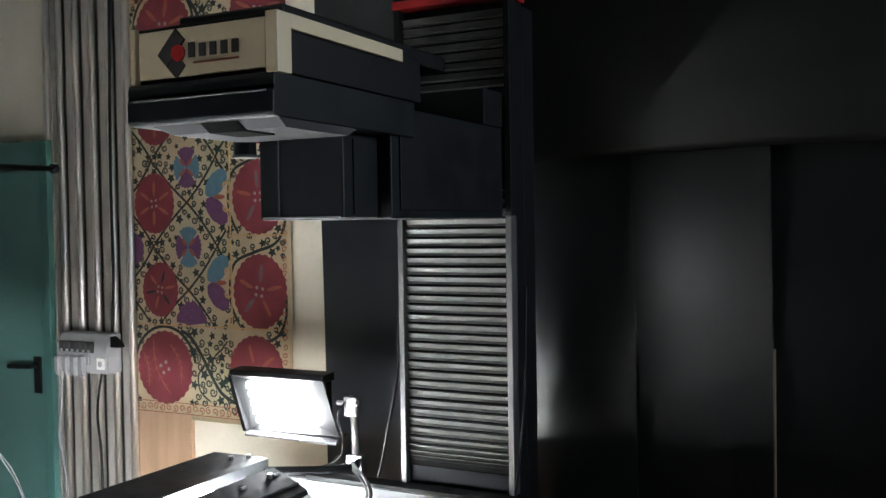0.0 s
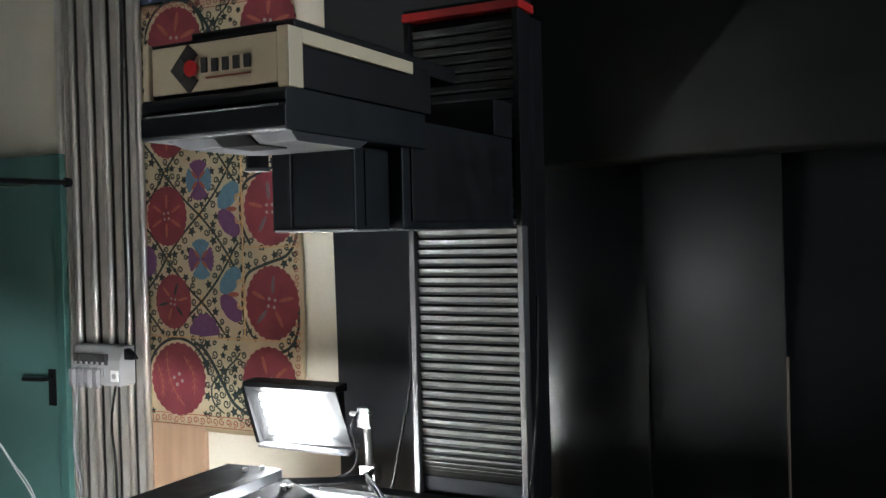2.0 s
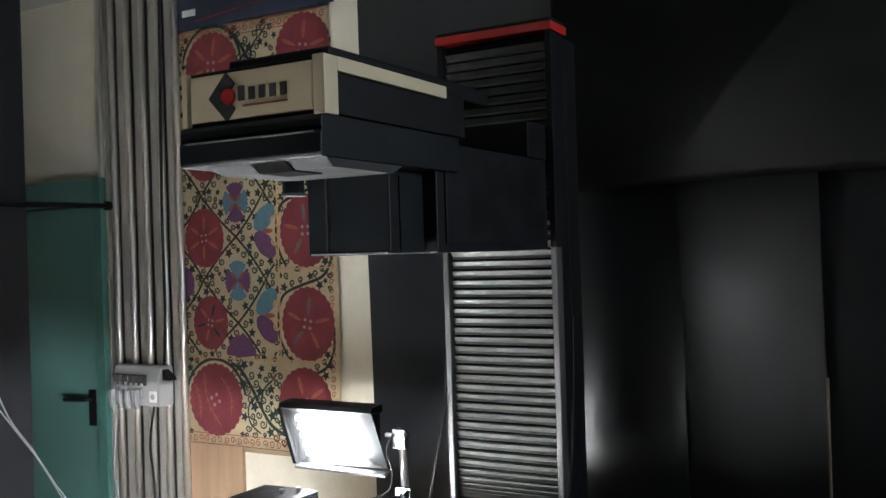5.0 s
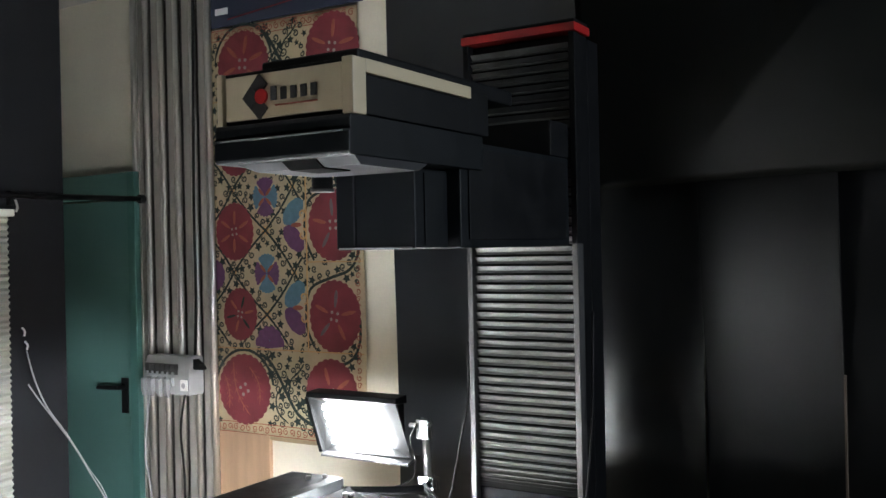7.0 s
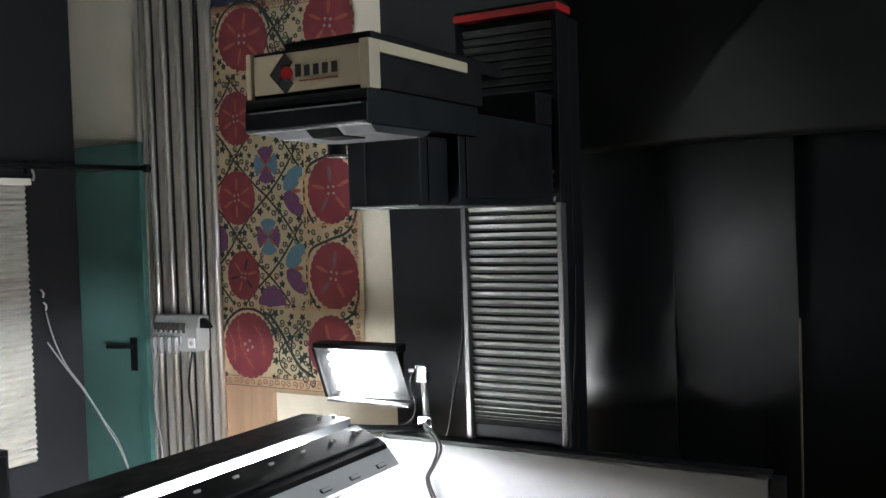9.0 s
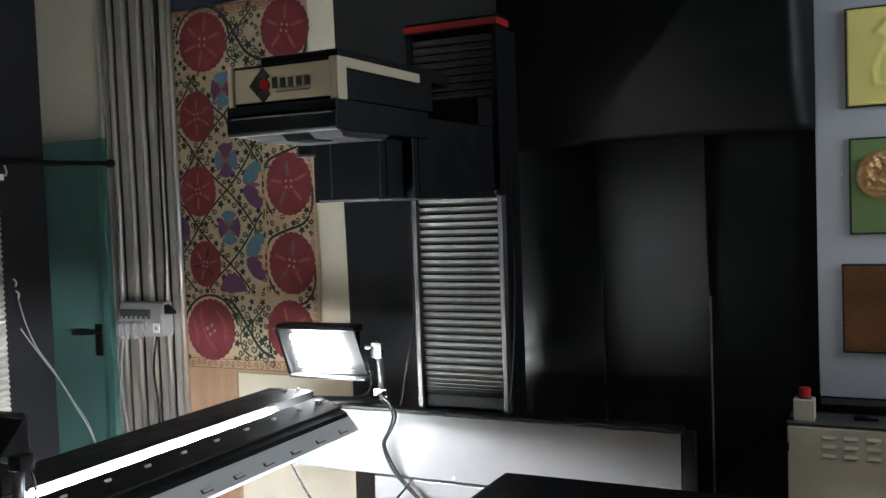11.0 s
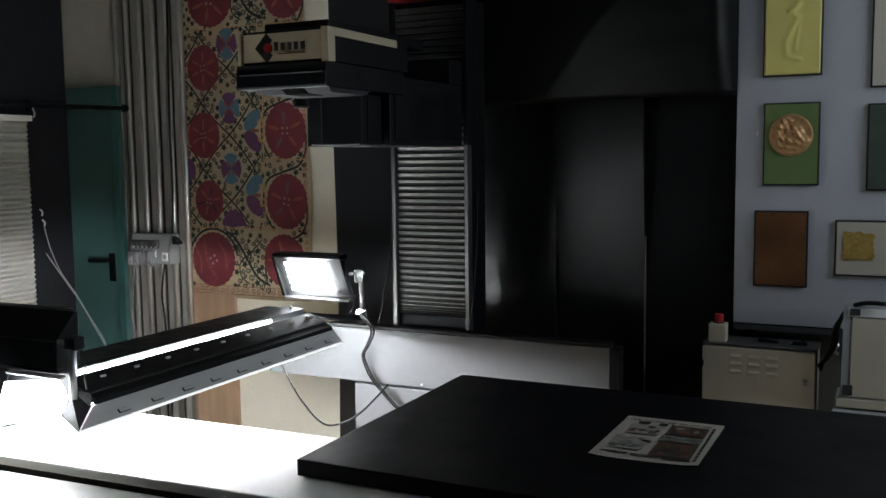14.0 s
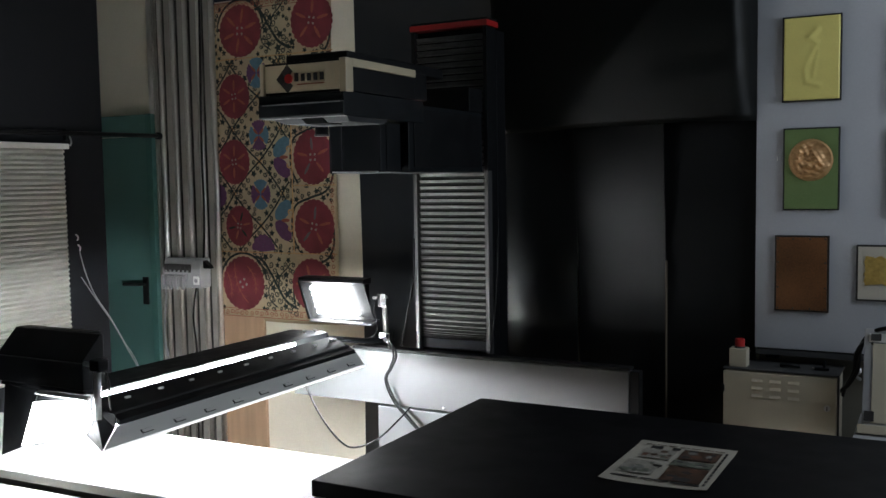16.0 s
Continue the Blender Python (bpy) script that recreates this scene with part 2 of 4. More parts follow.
# back wall with the door opening
structure("wall_north", box(-4.4, 2.5, WALL_Y, WALL_Y + 0.2, 0, 3.05), M_CREAM, "cream plastered back wall behind the machine")
structure("wall_west", box(-4.5, -4.3, -3.2, 3.58, 0, 3.05), M_CREAM, "cream plastered side wall")
structure("wall_south", box(-4.4, 2.5, -3.3, -3.2, 0, 3.05), M_DARKWALL, "dark painted wall opposite the machine")
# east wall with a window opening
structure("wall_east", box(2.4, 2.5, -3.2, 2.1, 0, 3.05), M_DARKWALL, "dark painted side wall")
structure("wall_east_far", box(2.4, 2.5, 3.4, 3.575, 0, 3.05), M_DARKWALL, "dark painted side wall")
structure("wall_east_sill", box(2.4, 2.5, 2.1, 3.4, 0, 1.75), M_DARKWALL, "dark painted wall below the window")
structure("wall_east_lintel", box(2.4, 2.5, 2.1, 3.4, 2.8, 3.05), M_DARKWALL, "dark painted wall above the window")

# black partition at the left with its blind
structure("wall_partition", box(-3.16, -3.11, -3.2, 3.02, 0, 3.05), M_CLOTH, "black cloth-covered partition beside the door")

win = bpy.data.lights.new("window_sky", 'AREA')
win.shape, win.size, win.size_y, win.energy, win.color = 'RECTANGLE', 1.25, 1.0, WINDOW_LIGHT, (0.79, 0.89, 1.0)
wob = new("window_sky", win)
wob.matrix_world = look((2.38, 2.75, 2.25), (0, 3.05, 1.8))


def door():
    d = empty("door_1", "closed teal painted door with black lever handle", "door", at=(0, 0, 0))
    d["kind"] = "structure"
    part("leaf", box(-4.2, -3.262, 3.525, 3.565, 0.005, 1.985, 0.003), M_TEAL, d)
    part("door_frame", box(-3.26, -3.203, 3.50, 3.574, 0, 2.125, 0.004), M_TEALDARK, d, "teal steel door frame")
    part("top_panel", box(-4.2, -3.262, 3.515, 3.565, 1.992, 2.125, 0.003), M_TEAL, d, "teal panel over the leaf")
    h = part("handle_plate", box(-3.345, -3.298, 3.513, 3.524, 0.90, 1.08, 0.004), M_BLACK, d, "black handle plate")
    part("lever", hose([(-3.322, 3.52, 1.035), (-3.322, 3.475, 1.035), (-3.335, 3.47, 1.035), (-3.47, 3.47, 1.03)], 0.011), M_BLACK, h, "black lever")


door()

# conduits on a tray beside the door
tray = empty("cable_tray", "grey steel cable tray running up the wall", "cable tray")
# tray bottom coloured dark to draw the shadow lines beside the strips
part("tray_back", box(-3.20, -2.715, 3.562, 3.574, 0, 3.05), M_TRAYDARK, tray, "tray bottom, gap shade painted dark")
for x in (-3.194, -2.718):
    part("flange", box(x - 0.006, x + 0.006, 3.53, 3.561, 0, 3.05), M_TRAY, tray)
PIPES = (-3.222, -3.130, -3.020, -2.915, -2.808, -2.704)
for x, x2 in zip(PIPES, PIPES[1:]):
    if x < -3.2:
        continue
    part("cover_strip", box(x + 0.027, x2 - 0.024, 3.540, 3.561, 0, 3.05, 0.002), M_TRAY, tray, "pale grey cover strip")
for x in PIPES:
    c = part("conduit_pipe", cyl((x, 3.53, 0.0), (x + random.uniform(-.004, .004), 3.53, 3.05), 0.017, 20), M_STEEL, None, "upright galvanised steel conduit pipe in a row", smooth=True)
    tagged(c, category="pipe", group="conduit pipes beside the door")


def socket_box():
    b = empty("socket_box", "grey plastic power socket box fixed on the conduits", "socket box", at=(-0.062, 0.062, -0.008))
    body = part("housing", prism([(3.455, 1.045), (3.36, 1.045), (3.36, 1.16), (3.385, 1.225), (3.455, 1.225)], "x", -3.008, -2.70, 0.006), M_GREYBOX, b)
    # dark plate stands in for the recess; the housing has no hollow
    part("breaker_plate", box(-2.992, -2.775, 3.356, 3.364, 1.140, 1.190, 0.002), M_TRAYDARK, b, "dark plate drawn as breaker recess")
    for i in range(6):
        x = -2.987 + i * 0.035
        part("breaker", box(x, x + 0.029, 3.350, 3.3555, 1.158, 1.186, 0.002), M_MATTE_DARK, b, "dark breaker switch")
        part("lever_switch", box(x + 0.010, x + 0.020, 3.346, 3.3555, 1.142, 1.153, 0.002), M_GREYBOX, b)
    for i in range(4):
        x = -2.990 + i * 0.052
        flap = part("plug_socket", box(x, x + 0.038, 3.345, 3.3595, 1.085, 1.130, 0.006), M_GREYBOX, b, "grey socket flap")
        part("plug", prism([(3.342, 1.125), (3.318, 1.118), (3.318, 1.065), (3.326, 1.035), (3.342, 1.035)], "x", x + 0.008, x + 0.028, 0.003), M_GREYCABLE, flap, "grey plug")
    part("label_plate", box(-2.752, -2.707, 3.352, 3.3595, 1.066, 1.118, 0.003), M_WHITE, b, "white switch plate")
    part("switch_hole", cyl((-2.729, 3.352, 1.092), (-2.729, 3.3505, 1.092), 0.013, 16), M_GREYBOX, b)
    part("knob", prism([(-2.699, 1.165), (-2.699, 1.215), (-2.655, 1.185), (-2.645, 1.165)], "y", 3.385, 3.425, 0.004), M_BLACK, b, "black wedge-shaped knob")


socket_box()

rod = empty("curtain_rod", "thin black curtain rod with round end knob", "curtain rod")
part("rod", cyl((-3.085, 1.6, 1.955), (-3.085, 3.44, 1.978), 0.013), M_BLACK, rod, smooth=True)
part("end_knob", cyl((-3.085, 3.43, 1.978), (-3.085, 3.455, 1.978), 0.022), M_BLACK, rod, smooth=True)
part("bracket", box(-3.115, -3.08, 2.74, 2.76, 1.93, 1.99), M_BLACK, rod)


def blind():
    b = empty("pleated_blind", "white pleated window blind on the black partition", "blind")
    bm = bmesh.new()
    rows = []
    n = 92
    for i in range(n + 1):
        z = 1.88 - i * (1.88 - 0.62) / n
        x = -3.105 + (0.014 if i % 2 else 0.0)
        ring = []
        for k in range(9):
            y = 1.2 + k * (2.735 - 1.2) / 8
            ring.append(bm.verts.new((x, y, z + 0.003 * math.sin(3 * y + i * 0.7))))
        rows.append(ring)
    for a, c in zip(rows, rows[1:]):
        for k in range(8):
            bm.faces.new((a[k], a[k + 1], c[k + 1], c[k]))
    bmesh.ops.solidify(bm, geom=bm.faces[:], thickness=0.002)
    part("pleats", bm, M_BLIND, b)
    part("head_rail", box(-3.11, -3.07, 1.2, 2.75, 1.88, 1.91, 0.003), M_BLIND, b, "white head rail")
    part("hook", hose([(-3.07, 2.755, 1.95), (-3.06, 2.757, 1.92), (-3.07, 2.757, 1.90)], 0.005), M_SILVER, b, "small metal hook")


blind()
cable("hanging_cable", [(-3.09, 2.807, 1.30), (-3.085, 2.84, 1.17), (-3.085, 2.90, 1.04), (-3.085, 3.0, 0.90), (-3.085, 3.10, 0.74), (-3.08, 3.2, 0.57), (-3.06, 3.3, 0.2), (-3.05, 3.32, 0.01)], 0.0032, M_GREYCABLE, "pale grey cable hanging before the partition")
cable("hanging_cable", [(-3.09, 2.811, 1.155), (-3.085, 2.86, 1.08), (-3.085, 2.93, 0.985), (-3.083, 3.02, 0.86), (-3.083, 3.11, 0.71), (-3.07, 3.2, 0.53), (-3.04, 3.28, 0.2), (-3.03, 3.3, 0.01)], 0.0032, M_GREYCABLE, "pale grey cable hanging before the partition")

cable("riser_cable", [(-2.765, 3.50, 3.04), (-2.775, 3.50, 2.5), (-2.79, 3.502, 1.9), (-2.785, 3.50, 1.5), (-2.80, 3.50, 1.22)], 0.007, M_CABLE, "thin black cable running up between the conduits")
cable("riser_cable", [(-3.09, 3.47, 1.04), (-3.10, 3.465, 0.9), (-3.125, 3.47, 0.7), (-3.11, 3.49, 0.5), (-3.12, 3.49, 0.02)], 0.006, M_GREYCABLE, "pale cable hanging below the socket box")
cable("riser_cable", [(-2.86, 3.49, 1.04), (-2.875, 3.47, 0.85), (-2.865, 3.48, 0.6), (-2.88, 3.485, 0.02)], 0.006, M_CABLE, "thin black cable hanging below the socket box")
for yy, zz in ((2.80, 1.375), (2.812, 1.315)):
    tip = part("cable_hook", hose([(-3.108, yy, zz + 0.025), (-3.09, yy, zz + 0.01), (-3.095, yy, zz - 0.01)], 0.0045), M_WHITE, None, "small white cable hook on the partition")
    tagged(tip, category="hook", group="cable hooks")

# brown board leaning on the wall
board = part("wooden_board", box(-2.70, -2.385, 3.55, 3.573, 0, 0.86, 0.003), M_WOOD, None, "brown wooden board standing against the cream wall")
tagged(board, category="board")

# black backdrop: upright panels, seam batten, upper sheet
BX = [(-1.636, -0.74, 3.50, 3.50), (-0.7395, -0.36, 3.50, 3.504), (-0.3594, 0.090, 3.505, 3.462), (-0.03, 0.495, 3.506, 3.500)]
for i, (a, b, y, y2) in enumerate(BX):
    hgt = 3.05 if i == 0 else (1.926 if i == 2 else 1.94)
    pn = part("backdrop_panel", sheet(lambda u, v, a=a, b=b, y=y, y2=y2, hgt=hgt, i=i: (a + (b - a) * u + (0.012 * math.sin(v * 5.1) if i == 0 and u == 0 else 0), y + (y2 - y) * (u ** 1.15 if i == 2 else u) + (-0.006 - 0.045 * math.tanh((hgt * v - 1.5) / 0.5) if i == 2 else 0) + (0.010 * max(0, 1 - u / 0.3) ** 2 if i == 1 else 0) + (0.058 * max(0, 2 * u - 1) ** 2 if i == 0 else 0) + 0.002 * math.sin(math.pi * u) * math.sin(v * 3), hgt * v), 20, 24, 0.006), (M_SIDEDROP, M_GLOSSDROP, M_BACKDROP, M_BACKDROP)[i], None, "satin black backdrop panel standing before the wall")
    tagged(pn, category="backdrop", group="black backdrop panels")
bat = part("seam_batten", box(0.0905, 0.097, 3.452, 3.470, 0, 1.28, 0.001), M_BATTEN, None, "thin pale batten along the backdrop seam")
tagged(bat, category="batten")


def canopy_fn(u, v):
    x = -0.72 + (0.49 + 0.72) * u
    z = 1.898 + 1.152 * v + 0.02 * (1 - v) * math.sin(2.2 * u)
    low = max(0, 1 - v * 5)
    y = 3.385 - 0.16 * v - 0.03 * math.sin(math.pi * min(1, v * 1.2)) * (0.3 + u) + 0.010 * math.sin(5 * u + 6 * v) * (1 - v) + 0.02 * low * u
    y += 0.006 * math.sin(19 * u - 9 * v) * v * (1 - v) + 0.012 * math.exp(-((v - 0.12 - 0.16 * u) / 0.05) ** 2) * u
    side = max(0, (u - 0.955) / 0.045)
    return (x + 0.006 * side, y * (1 - side) + 3.452 * side, z)


can = part("upper_sheet", sheet(canopy_fn, 48, 40, 0.003), M_CANOPY, None, "black plastic sheet hanging over the backdrop top", smooth=True)
tagged(can, category="sheet")

# ---- scanner column ----
col = empty("scanner_column", "black upright column of a large scanner with grey bellows and red rim", "scanner")
CX0, CX1, CY0, CY1 = -0.968, -0.578, 2.95, 3.05
part("column_body", box(CX0 + 0.004, CX1 - 0.004, CY0 + 0.034, CY1, 0.05, 2.36, 0.004), M_BLACK, col)
for x in (CX0, CX1 - 0.02):
    part("rail", box(x, x + 0.02, CY0 - 0.012, CY0 + 0.03, 0.872, 1.712, 0.003), M_RAIL, col, "dull silver edge rail")
    # same silver rail higher up, black for the shade above the arm
    part("upper_rail", box(x, x + 0.02, CY0 - 0.012, CY0 + 0.03, 1.7125, 2.36, 0.003), M_BLACK, col, "edge rail, arm's shade painted black")
bel = part("bellows", box(CX0 + 0.02, CX1 - 0.02, CY0 + 0.022, CY0 + 0.032, 0.88, 2.355), M_BLACK, col, "grey folded bellows")
part("rear_channel", box(-0.72, CX1 - 0.004, CY1 + 0.001, 3.14, 0.05, 2.355, 0.003), M_BLACK, col)
part("foot_plate", box(CX0 + 0.022, CX1 - 0.022, CY0 + 0.010, CY0 + 0.021, 0.882, 0.928, 0.001), M_CLOTH, bel, "dark lower plate")
# one fold: a face turned a little down above, one turned a little up below
FX0, FX1 = CX0 + 0.022, CX1 - 0.022
bm = bmesh.new()
rows = []
for i in range(7):
    x = FX0 + (FX1 - FX0) * i / 6
    q = 0.0005 * math.sin(i * 2.3)
    rows.append([bm.verts.new((x, CY0 + y + q, z)) for y, z in ((0.020, 0.0058), (0.0060, 0.0063), (0.0140, 0.0132 + q), (0.0005, 0.0280), (0.020, 0.0276))])
for a, b in zip(rows, rows[1:]):
    for k in range(4):
        bm.faces.new((a[k], b[k], b[k + 1], a[k + 1]))
fold = part("fold", bm, M_BELLOWS, bel)
z = 0.930
SQUEEZE = (0.22, 0.3, 0.38, 0.5, 0.65, 0.8)
fold.location.z, fold.scale.z = z, 0.2
z += 0.006
for k in range(60):
    squeeze = SQUEEZE[k] if k < len(SQUEEZE) else 1.0
    if z + 0.03 * squeeze > 2.355:
        break
    f = new("fold", fold.data)
    f.parent = bel
    f.location = (random.uniform(-.0006, .0006), random.uniform(-.0006, .0006), z)
    f.scale = (1, 1, squeeze)
    tagged(f)
    z += 0.0298 * squeeze
part("rim", box(CX0 - 0.004, CX1 + 0.004, CY0 - 0.016, CY1 + 0.006, 2.362, 2.388, 0.003), M_RED, col, "red top rim")
part("top_cap", box(CX0, CX1, CY0 - 0.01, CY1, 2.389, 2.40, 0.003), M_BLACK, col)

# base beam
base = empty("steel_base", "grey steel base beam of the scanner with black top edge", "scanner base")
part("beam", prism([(2.89, 0.60), (2.89, 0.858), (2.945, 0.858), (2.945, 0.60)], "x", -1.66, 0.085, 0.004), M_BEAM, base)
part("beam_edge", box(-1.3, 0.09, 2.885, 2.95, 0.861, 0.874, 0.002), M_BLACK, base, "black top edging")
part("lower_panel", box(-1.17, 0.05, 2.905, 2.94, 0.02, 0.585, 0.004), M_BEAM, base, "grey lower panel")
part("foot", box(-1.0, -0.55, 2.95, 3.2, 0, 0.05), M_BLACK, base)
part("screw", cyl((-0.8, 2.886, 0.615), (-0.8, 2.892, 0.615), 0.006), M_SILVER, base)
part("end_plate", box(0.09, 0.13, 2.89, 2.945, 0.0, 0.86, 0.003), M_BLACK, base, "black end plate")
for x in (-0.9, -0.02):
    part("leg", box(x - 0.03, x + 0.03, 2.946, 2.986, 0.0, 0.60), M_BLACK, base)

# ---- scanner head on its arm ----
HZ = 0.026
HU = HZ + 0.010
head = empty("imaging_unit", "black and beige scanner head on a cantilever arm", "scanner head")
part("upper_housing", box(-0.94, -0.588, 1.83, 2.40, 1.952 + HU, 2.058 + HU, 0.004), M_BLACK, head)
part("top_cover", box(-0.90, -0.63, 1.90, 2.62, 2.06 + HU, 2.10 + HU, 0.006), M_BLACK, head)
part("front_frame", box(-0.945, -0.577, 1.818, 1.832, 1.95 + HU, 2.062 + HU, 0.003), M_BLACK, head)
plate = part("name_plate", box(-0.926, -0.606, 1.811, 1.820, 1.957 + HU, 2.053 + HU, 0.002), M_BEIGE, head, "beige name plate")
part("side_strip", box(-0.947, -0.931, 1.806, 1.86, 1.948 + HU, 2.062 + HU, 0.003), M_BEIGE, head, "beige corner strip")
part("corner_strip", box(-0.602, -0.574, 1.806, 1.852, 1.946 + HU, 2.062 + HU, 0.003), M_BEIGE, head, "beige corner strip")
part("top_strip", box(-0.590, -0.575, 1.853, 2.29, 2.034 + HU, 2.063 + HU, 0.003), M_BEIGE, head, "beige edge strip")
part("side_panel", box(-0.590, -0.581, 1.853, 2.29, 1.95 + HU, 2.031 + HU, 0.002), M_BLACK, head)
# emblem of plain shapes: three dark squares and a red disc, bars for the lettering
for cx, cz, s in ((-0.850, 2.003, 0.0235), (-0.8255, 2.0285, 0.0235), (-0.8255, 1.9775, 0.0235)):
    part("emblem_square", prism([(cx - s, cz + HU), (cx, cz + s * 1.05 + HU), (cx + s, cz + HU), (cx, cz - s * 1.05 + HU)], "y", 1.8075, 1.8112), M_INK, plate)
part("emblem_disc", cyl((-0.819, 1.805, 2.003 + HU), (-0.819, 1.8112, 2.003 + HU), 0.0165, 24), M_RED, plate)
for i in range(5):
    x = -0.794 + i * 0.0272
    part("letter_bar", box(x, x + 0.016, 1.8085, 1.8112, 1.992 + HU, (2.022 if i == 0 else 2.018) + HU), M_INK, plate)
part("line_bar", box(-0.782, -0.668, 1.8085, 1.8112, 1.9795 + HU, 1.983 + HU), M_CORAL, plate)
# lower housing with a rounded front
prof = [(1.806, 1.948), (1.806, 1.932), (1.812, 1.928), (1.803, 1.922), (1.803, 1.882), (1.808, 1.874), (2.36, 1.874), (2.36, 1.958), (1.81, 1.958)]
part("lower_housing", prism([(y, z + HZ) for y, z in prof], "x", -0.955, -0.584, 0.003), M_ARM, head)
part("lip", hose([(-0.935, 1.802, 1.923 + HZ), (-0.60, 1.802, 1.923 + HZ)], 0.0022, steps=2), M_BEAM, head, "pale edge trim")
bm = bmesh.new()
hi = [bm.verts.new(p) for p in ((-0.905, 1.822, 1.873 + HZ), (-0.586, 1.822, 1.873 + HZ), (-0.586, 2.10, 1.873 + HZ), (-0.905, 2.10, 1.873 + HZ))]
lo = [bm.verts.new(p) for p in ((-0.875, 1.850, 1.856 + HZ), (-0.590, 1.850, 1.856 + HZ), (-0.590, 2.07, 1.856 + HZ), (-0.875, 2.07, 1.856 + HZ))]
bm.faces.new(lo)
bm.faces.new(hi)
for i in range(4):
    bm.faces.new((hi[i], hi[(i + 1) % 4], lo[(i + 1) % 4], lo[i]))
part("lens_tray", bm, M_LENSTRAY, head, "light grey tray")
part("tray_notch", prism([(1.817, 1.872 + HZ), (1.846, 1.8535 + HZ), (1.94, 1.8530 + HZ), (1.94, 1.868 + HZ)], "x", -0.775, -0.685), M_NOTCH, head)
part("lens_barrel", cyl((-0.875, 2.08, 1.872 + HZ), (-0.875, 2.08, 1.825 + HZ), 0.026, 24), M_BLACK, head, "dark lens barrel")
part("lens_ring", cyl((-0.875, 2.08, 1.829 + HZ), (-0.875, 2.08, 1.822 + HZ), 0.029, 24), M_MATTE_DARK, head, "dark lens ring")
# cantilever arm
part("front_block", box(-0.866, -0.637, 2.12, 2.27, 1.682 + HZ, 1.870 + HZ, 0.004), M_ARM, head)
part("carriage", box(-0.978, -0.602, 2.272, 2.93, 1.680 + HZ, 1.945 + HZ, 0.004), M_ARM, head, "blue black carriage body")
# two blocks added to keep tube light off the upper bellows
part("rear_shade_block", box(-1.10, -0.981, 2.60, 2.93, 1.685 + HZ, 1.94 + HZ, 0.004), M_ARM, head)
part("upper_shade_block", box(-0.985, -0.600, 2.80, 2.932, 1.946 + HZ, 2.05 + HZ, 0.004), M_BLACK, head)
part("block_seam", box(-0.812, -0.808, 2.1165, 2.1195, 1.69 + HZ, 1.865 + HZ), M_LENSTRAY, head)
part("lower_edge", box(-0.856, -0.645, 2.116, 2.1195, 1.682 + HZ, 1.686 + HZ), M_SILVER, head, "bright lower edge")
part("block_strip", box(-0.6365, -0.6335, 2.16, 2.262, 1.69 + HZ, 1.86 + HZ), M_ARM, head)
part("side_cover", box(-0.6015, -0.597, 2.31, 2.90, 1.70 + HZ, 1.93 + HZ, 0.002), M_BLACK, head)

# ---- lamp bar ----
bar = empty("lamp_bar", "long black lamp trough with glowing tube and vent slots", "lamp")
Y0, Y1 = 1.20, 2.66
part("front_plate", prism([(-1.268, 0.952), (-1.258, 0.958), (-1.200, 0.934), (-1.135, 0.903), (-1.128, 0.885), (-1.14, 0.882), (-1.207, 0.918), (-1.271, 0.942)], "y", Y0 + 0.07, Y1, 0.001), M_BLACK, bar)
part("fold_ridge", prism([(-1.172, 0.9205), (-1.167, 0.9235), (-1.162, 0.9190), (-1.166, 0.914)], "y", Y0 + 0.065, Y1), M_LENSTRAY, bar, "raised fold line")
bm = bmesh.new()
ends = []
for top, low in ((Y0 + 0.052, Y0 - 0.052), (Y1, Y1 - 0.01)):
    ends.append([bm.verts.new(p) for p in ((-1.1255, top, 0.889), (-1.076, low, 0.841), (-1.082, low, 0.838), (-1.140, top, 0.8865))])
for i in range(4):
    bm.faces.new((ends[0][i], ends[0][(i + 1) % 4], ends[1][(i + 1) % 4], ends[1][i]))
bm.faces.new(ends[0])
bm.faces.new(ends[1])
part("lower_flange", bm, M_WHITE, bar, "pale grey lower flange")
# edge strip with added glow; it is no lamp of its own
part("flange_edge", prism([(-1.080, 0.8375), (-1.0755, 0.8405), (-1.0705, 0.834), (-1.076, 0.832)], "y", Y0 - 0.05, Y1 - 0.01), M_EDGEGLOW, bar, "flange edge brightened by added glow")
part("rear_housing", prism([(-1.55, 0.90), (-1.565, 0.945), (-1.548, 0.962), (-1.36, 0.966), (-1.330, 0.962), (-1.330, 0.90)], "y", Y0 + 0.16, Y1 + 0.07, 0.002), M_BLACK, bar)
part("reflector", prism([(-1.328, 0.944), (-1.273, 0.943), (-1.273, 0.939), (-1.328, 0.940)], "y", Y0 + 0.09, Y1 - 0.2), M_REFLECT, bar)
part("tube", cyl((-1.309, Y0 + 0.11, 0.953), (-1.309, Y1 - 0.22, 0.953), 0.0055, 16), M_UPTUBE, bar, "glowing white lamp tube", smooth=True)
part("lower_tube", cyl((-1.24, Y0 + 0.15, 0.85), (-1.24, Y1 + 0.05, 0.85), 0.013, 16), M_TUBE, bar, "glowing white lamp tube", smooth=True)
part("lower_tube", cyl((-1.34, Y0 + 0.15, 0.85), (-1.34, Y1 + 0.05, 0.85), 0.013, 16), M_TUBE, bar, "glowing white lamp tube", smooth=True)
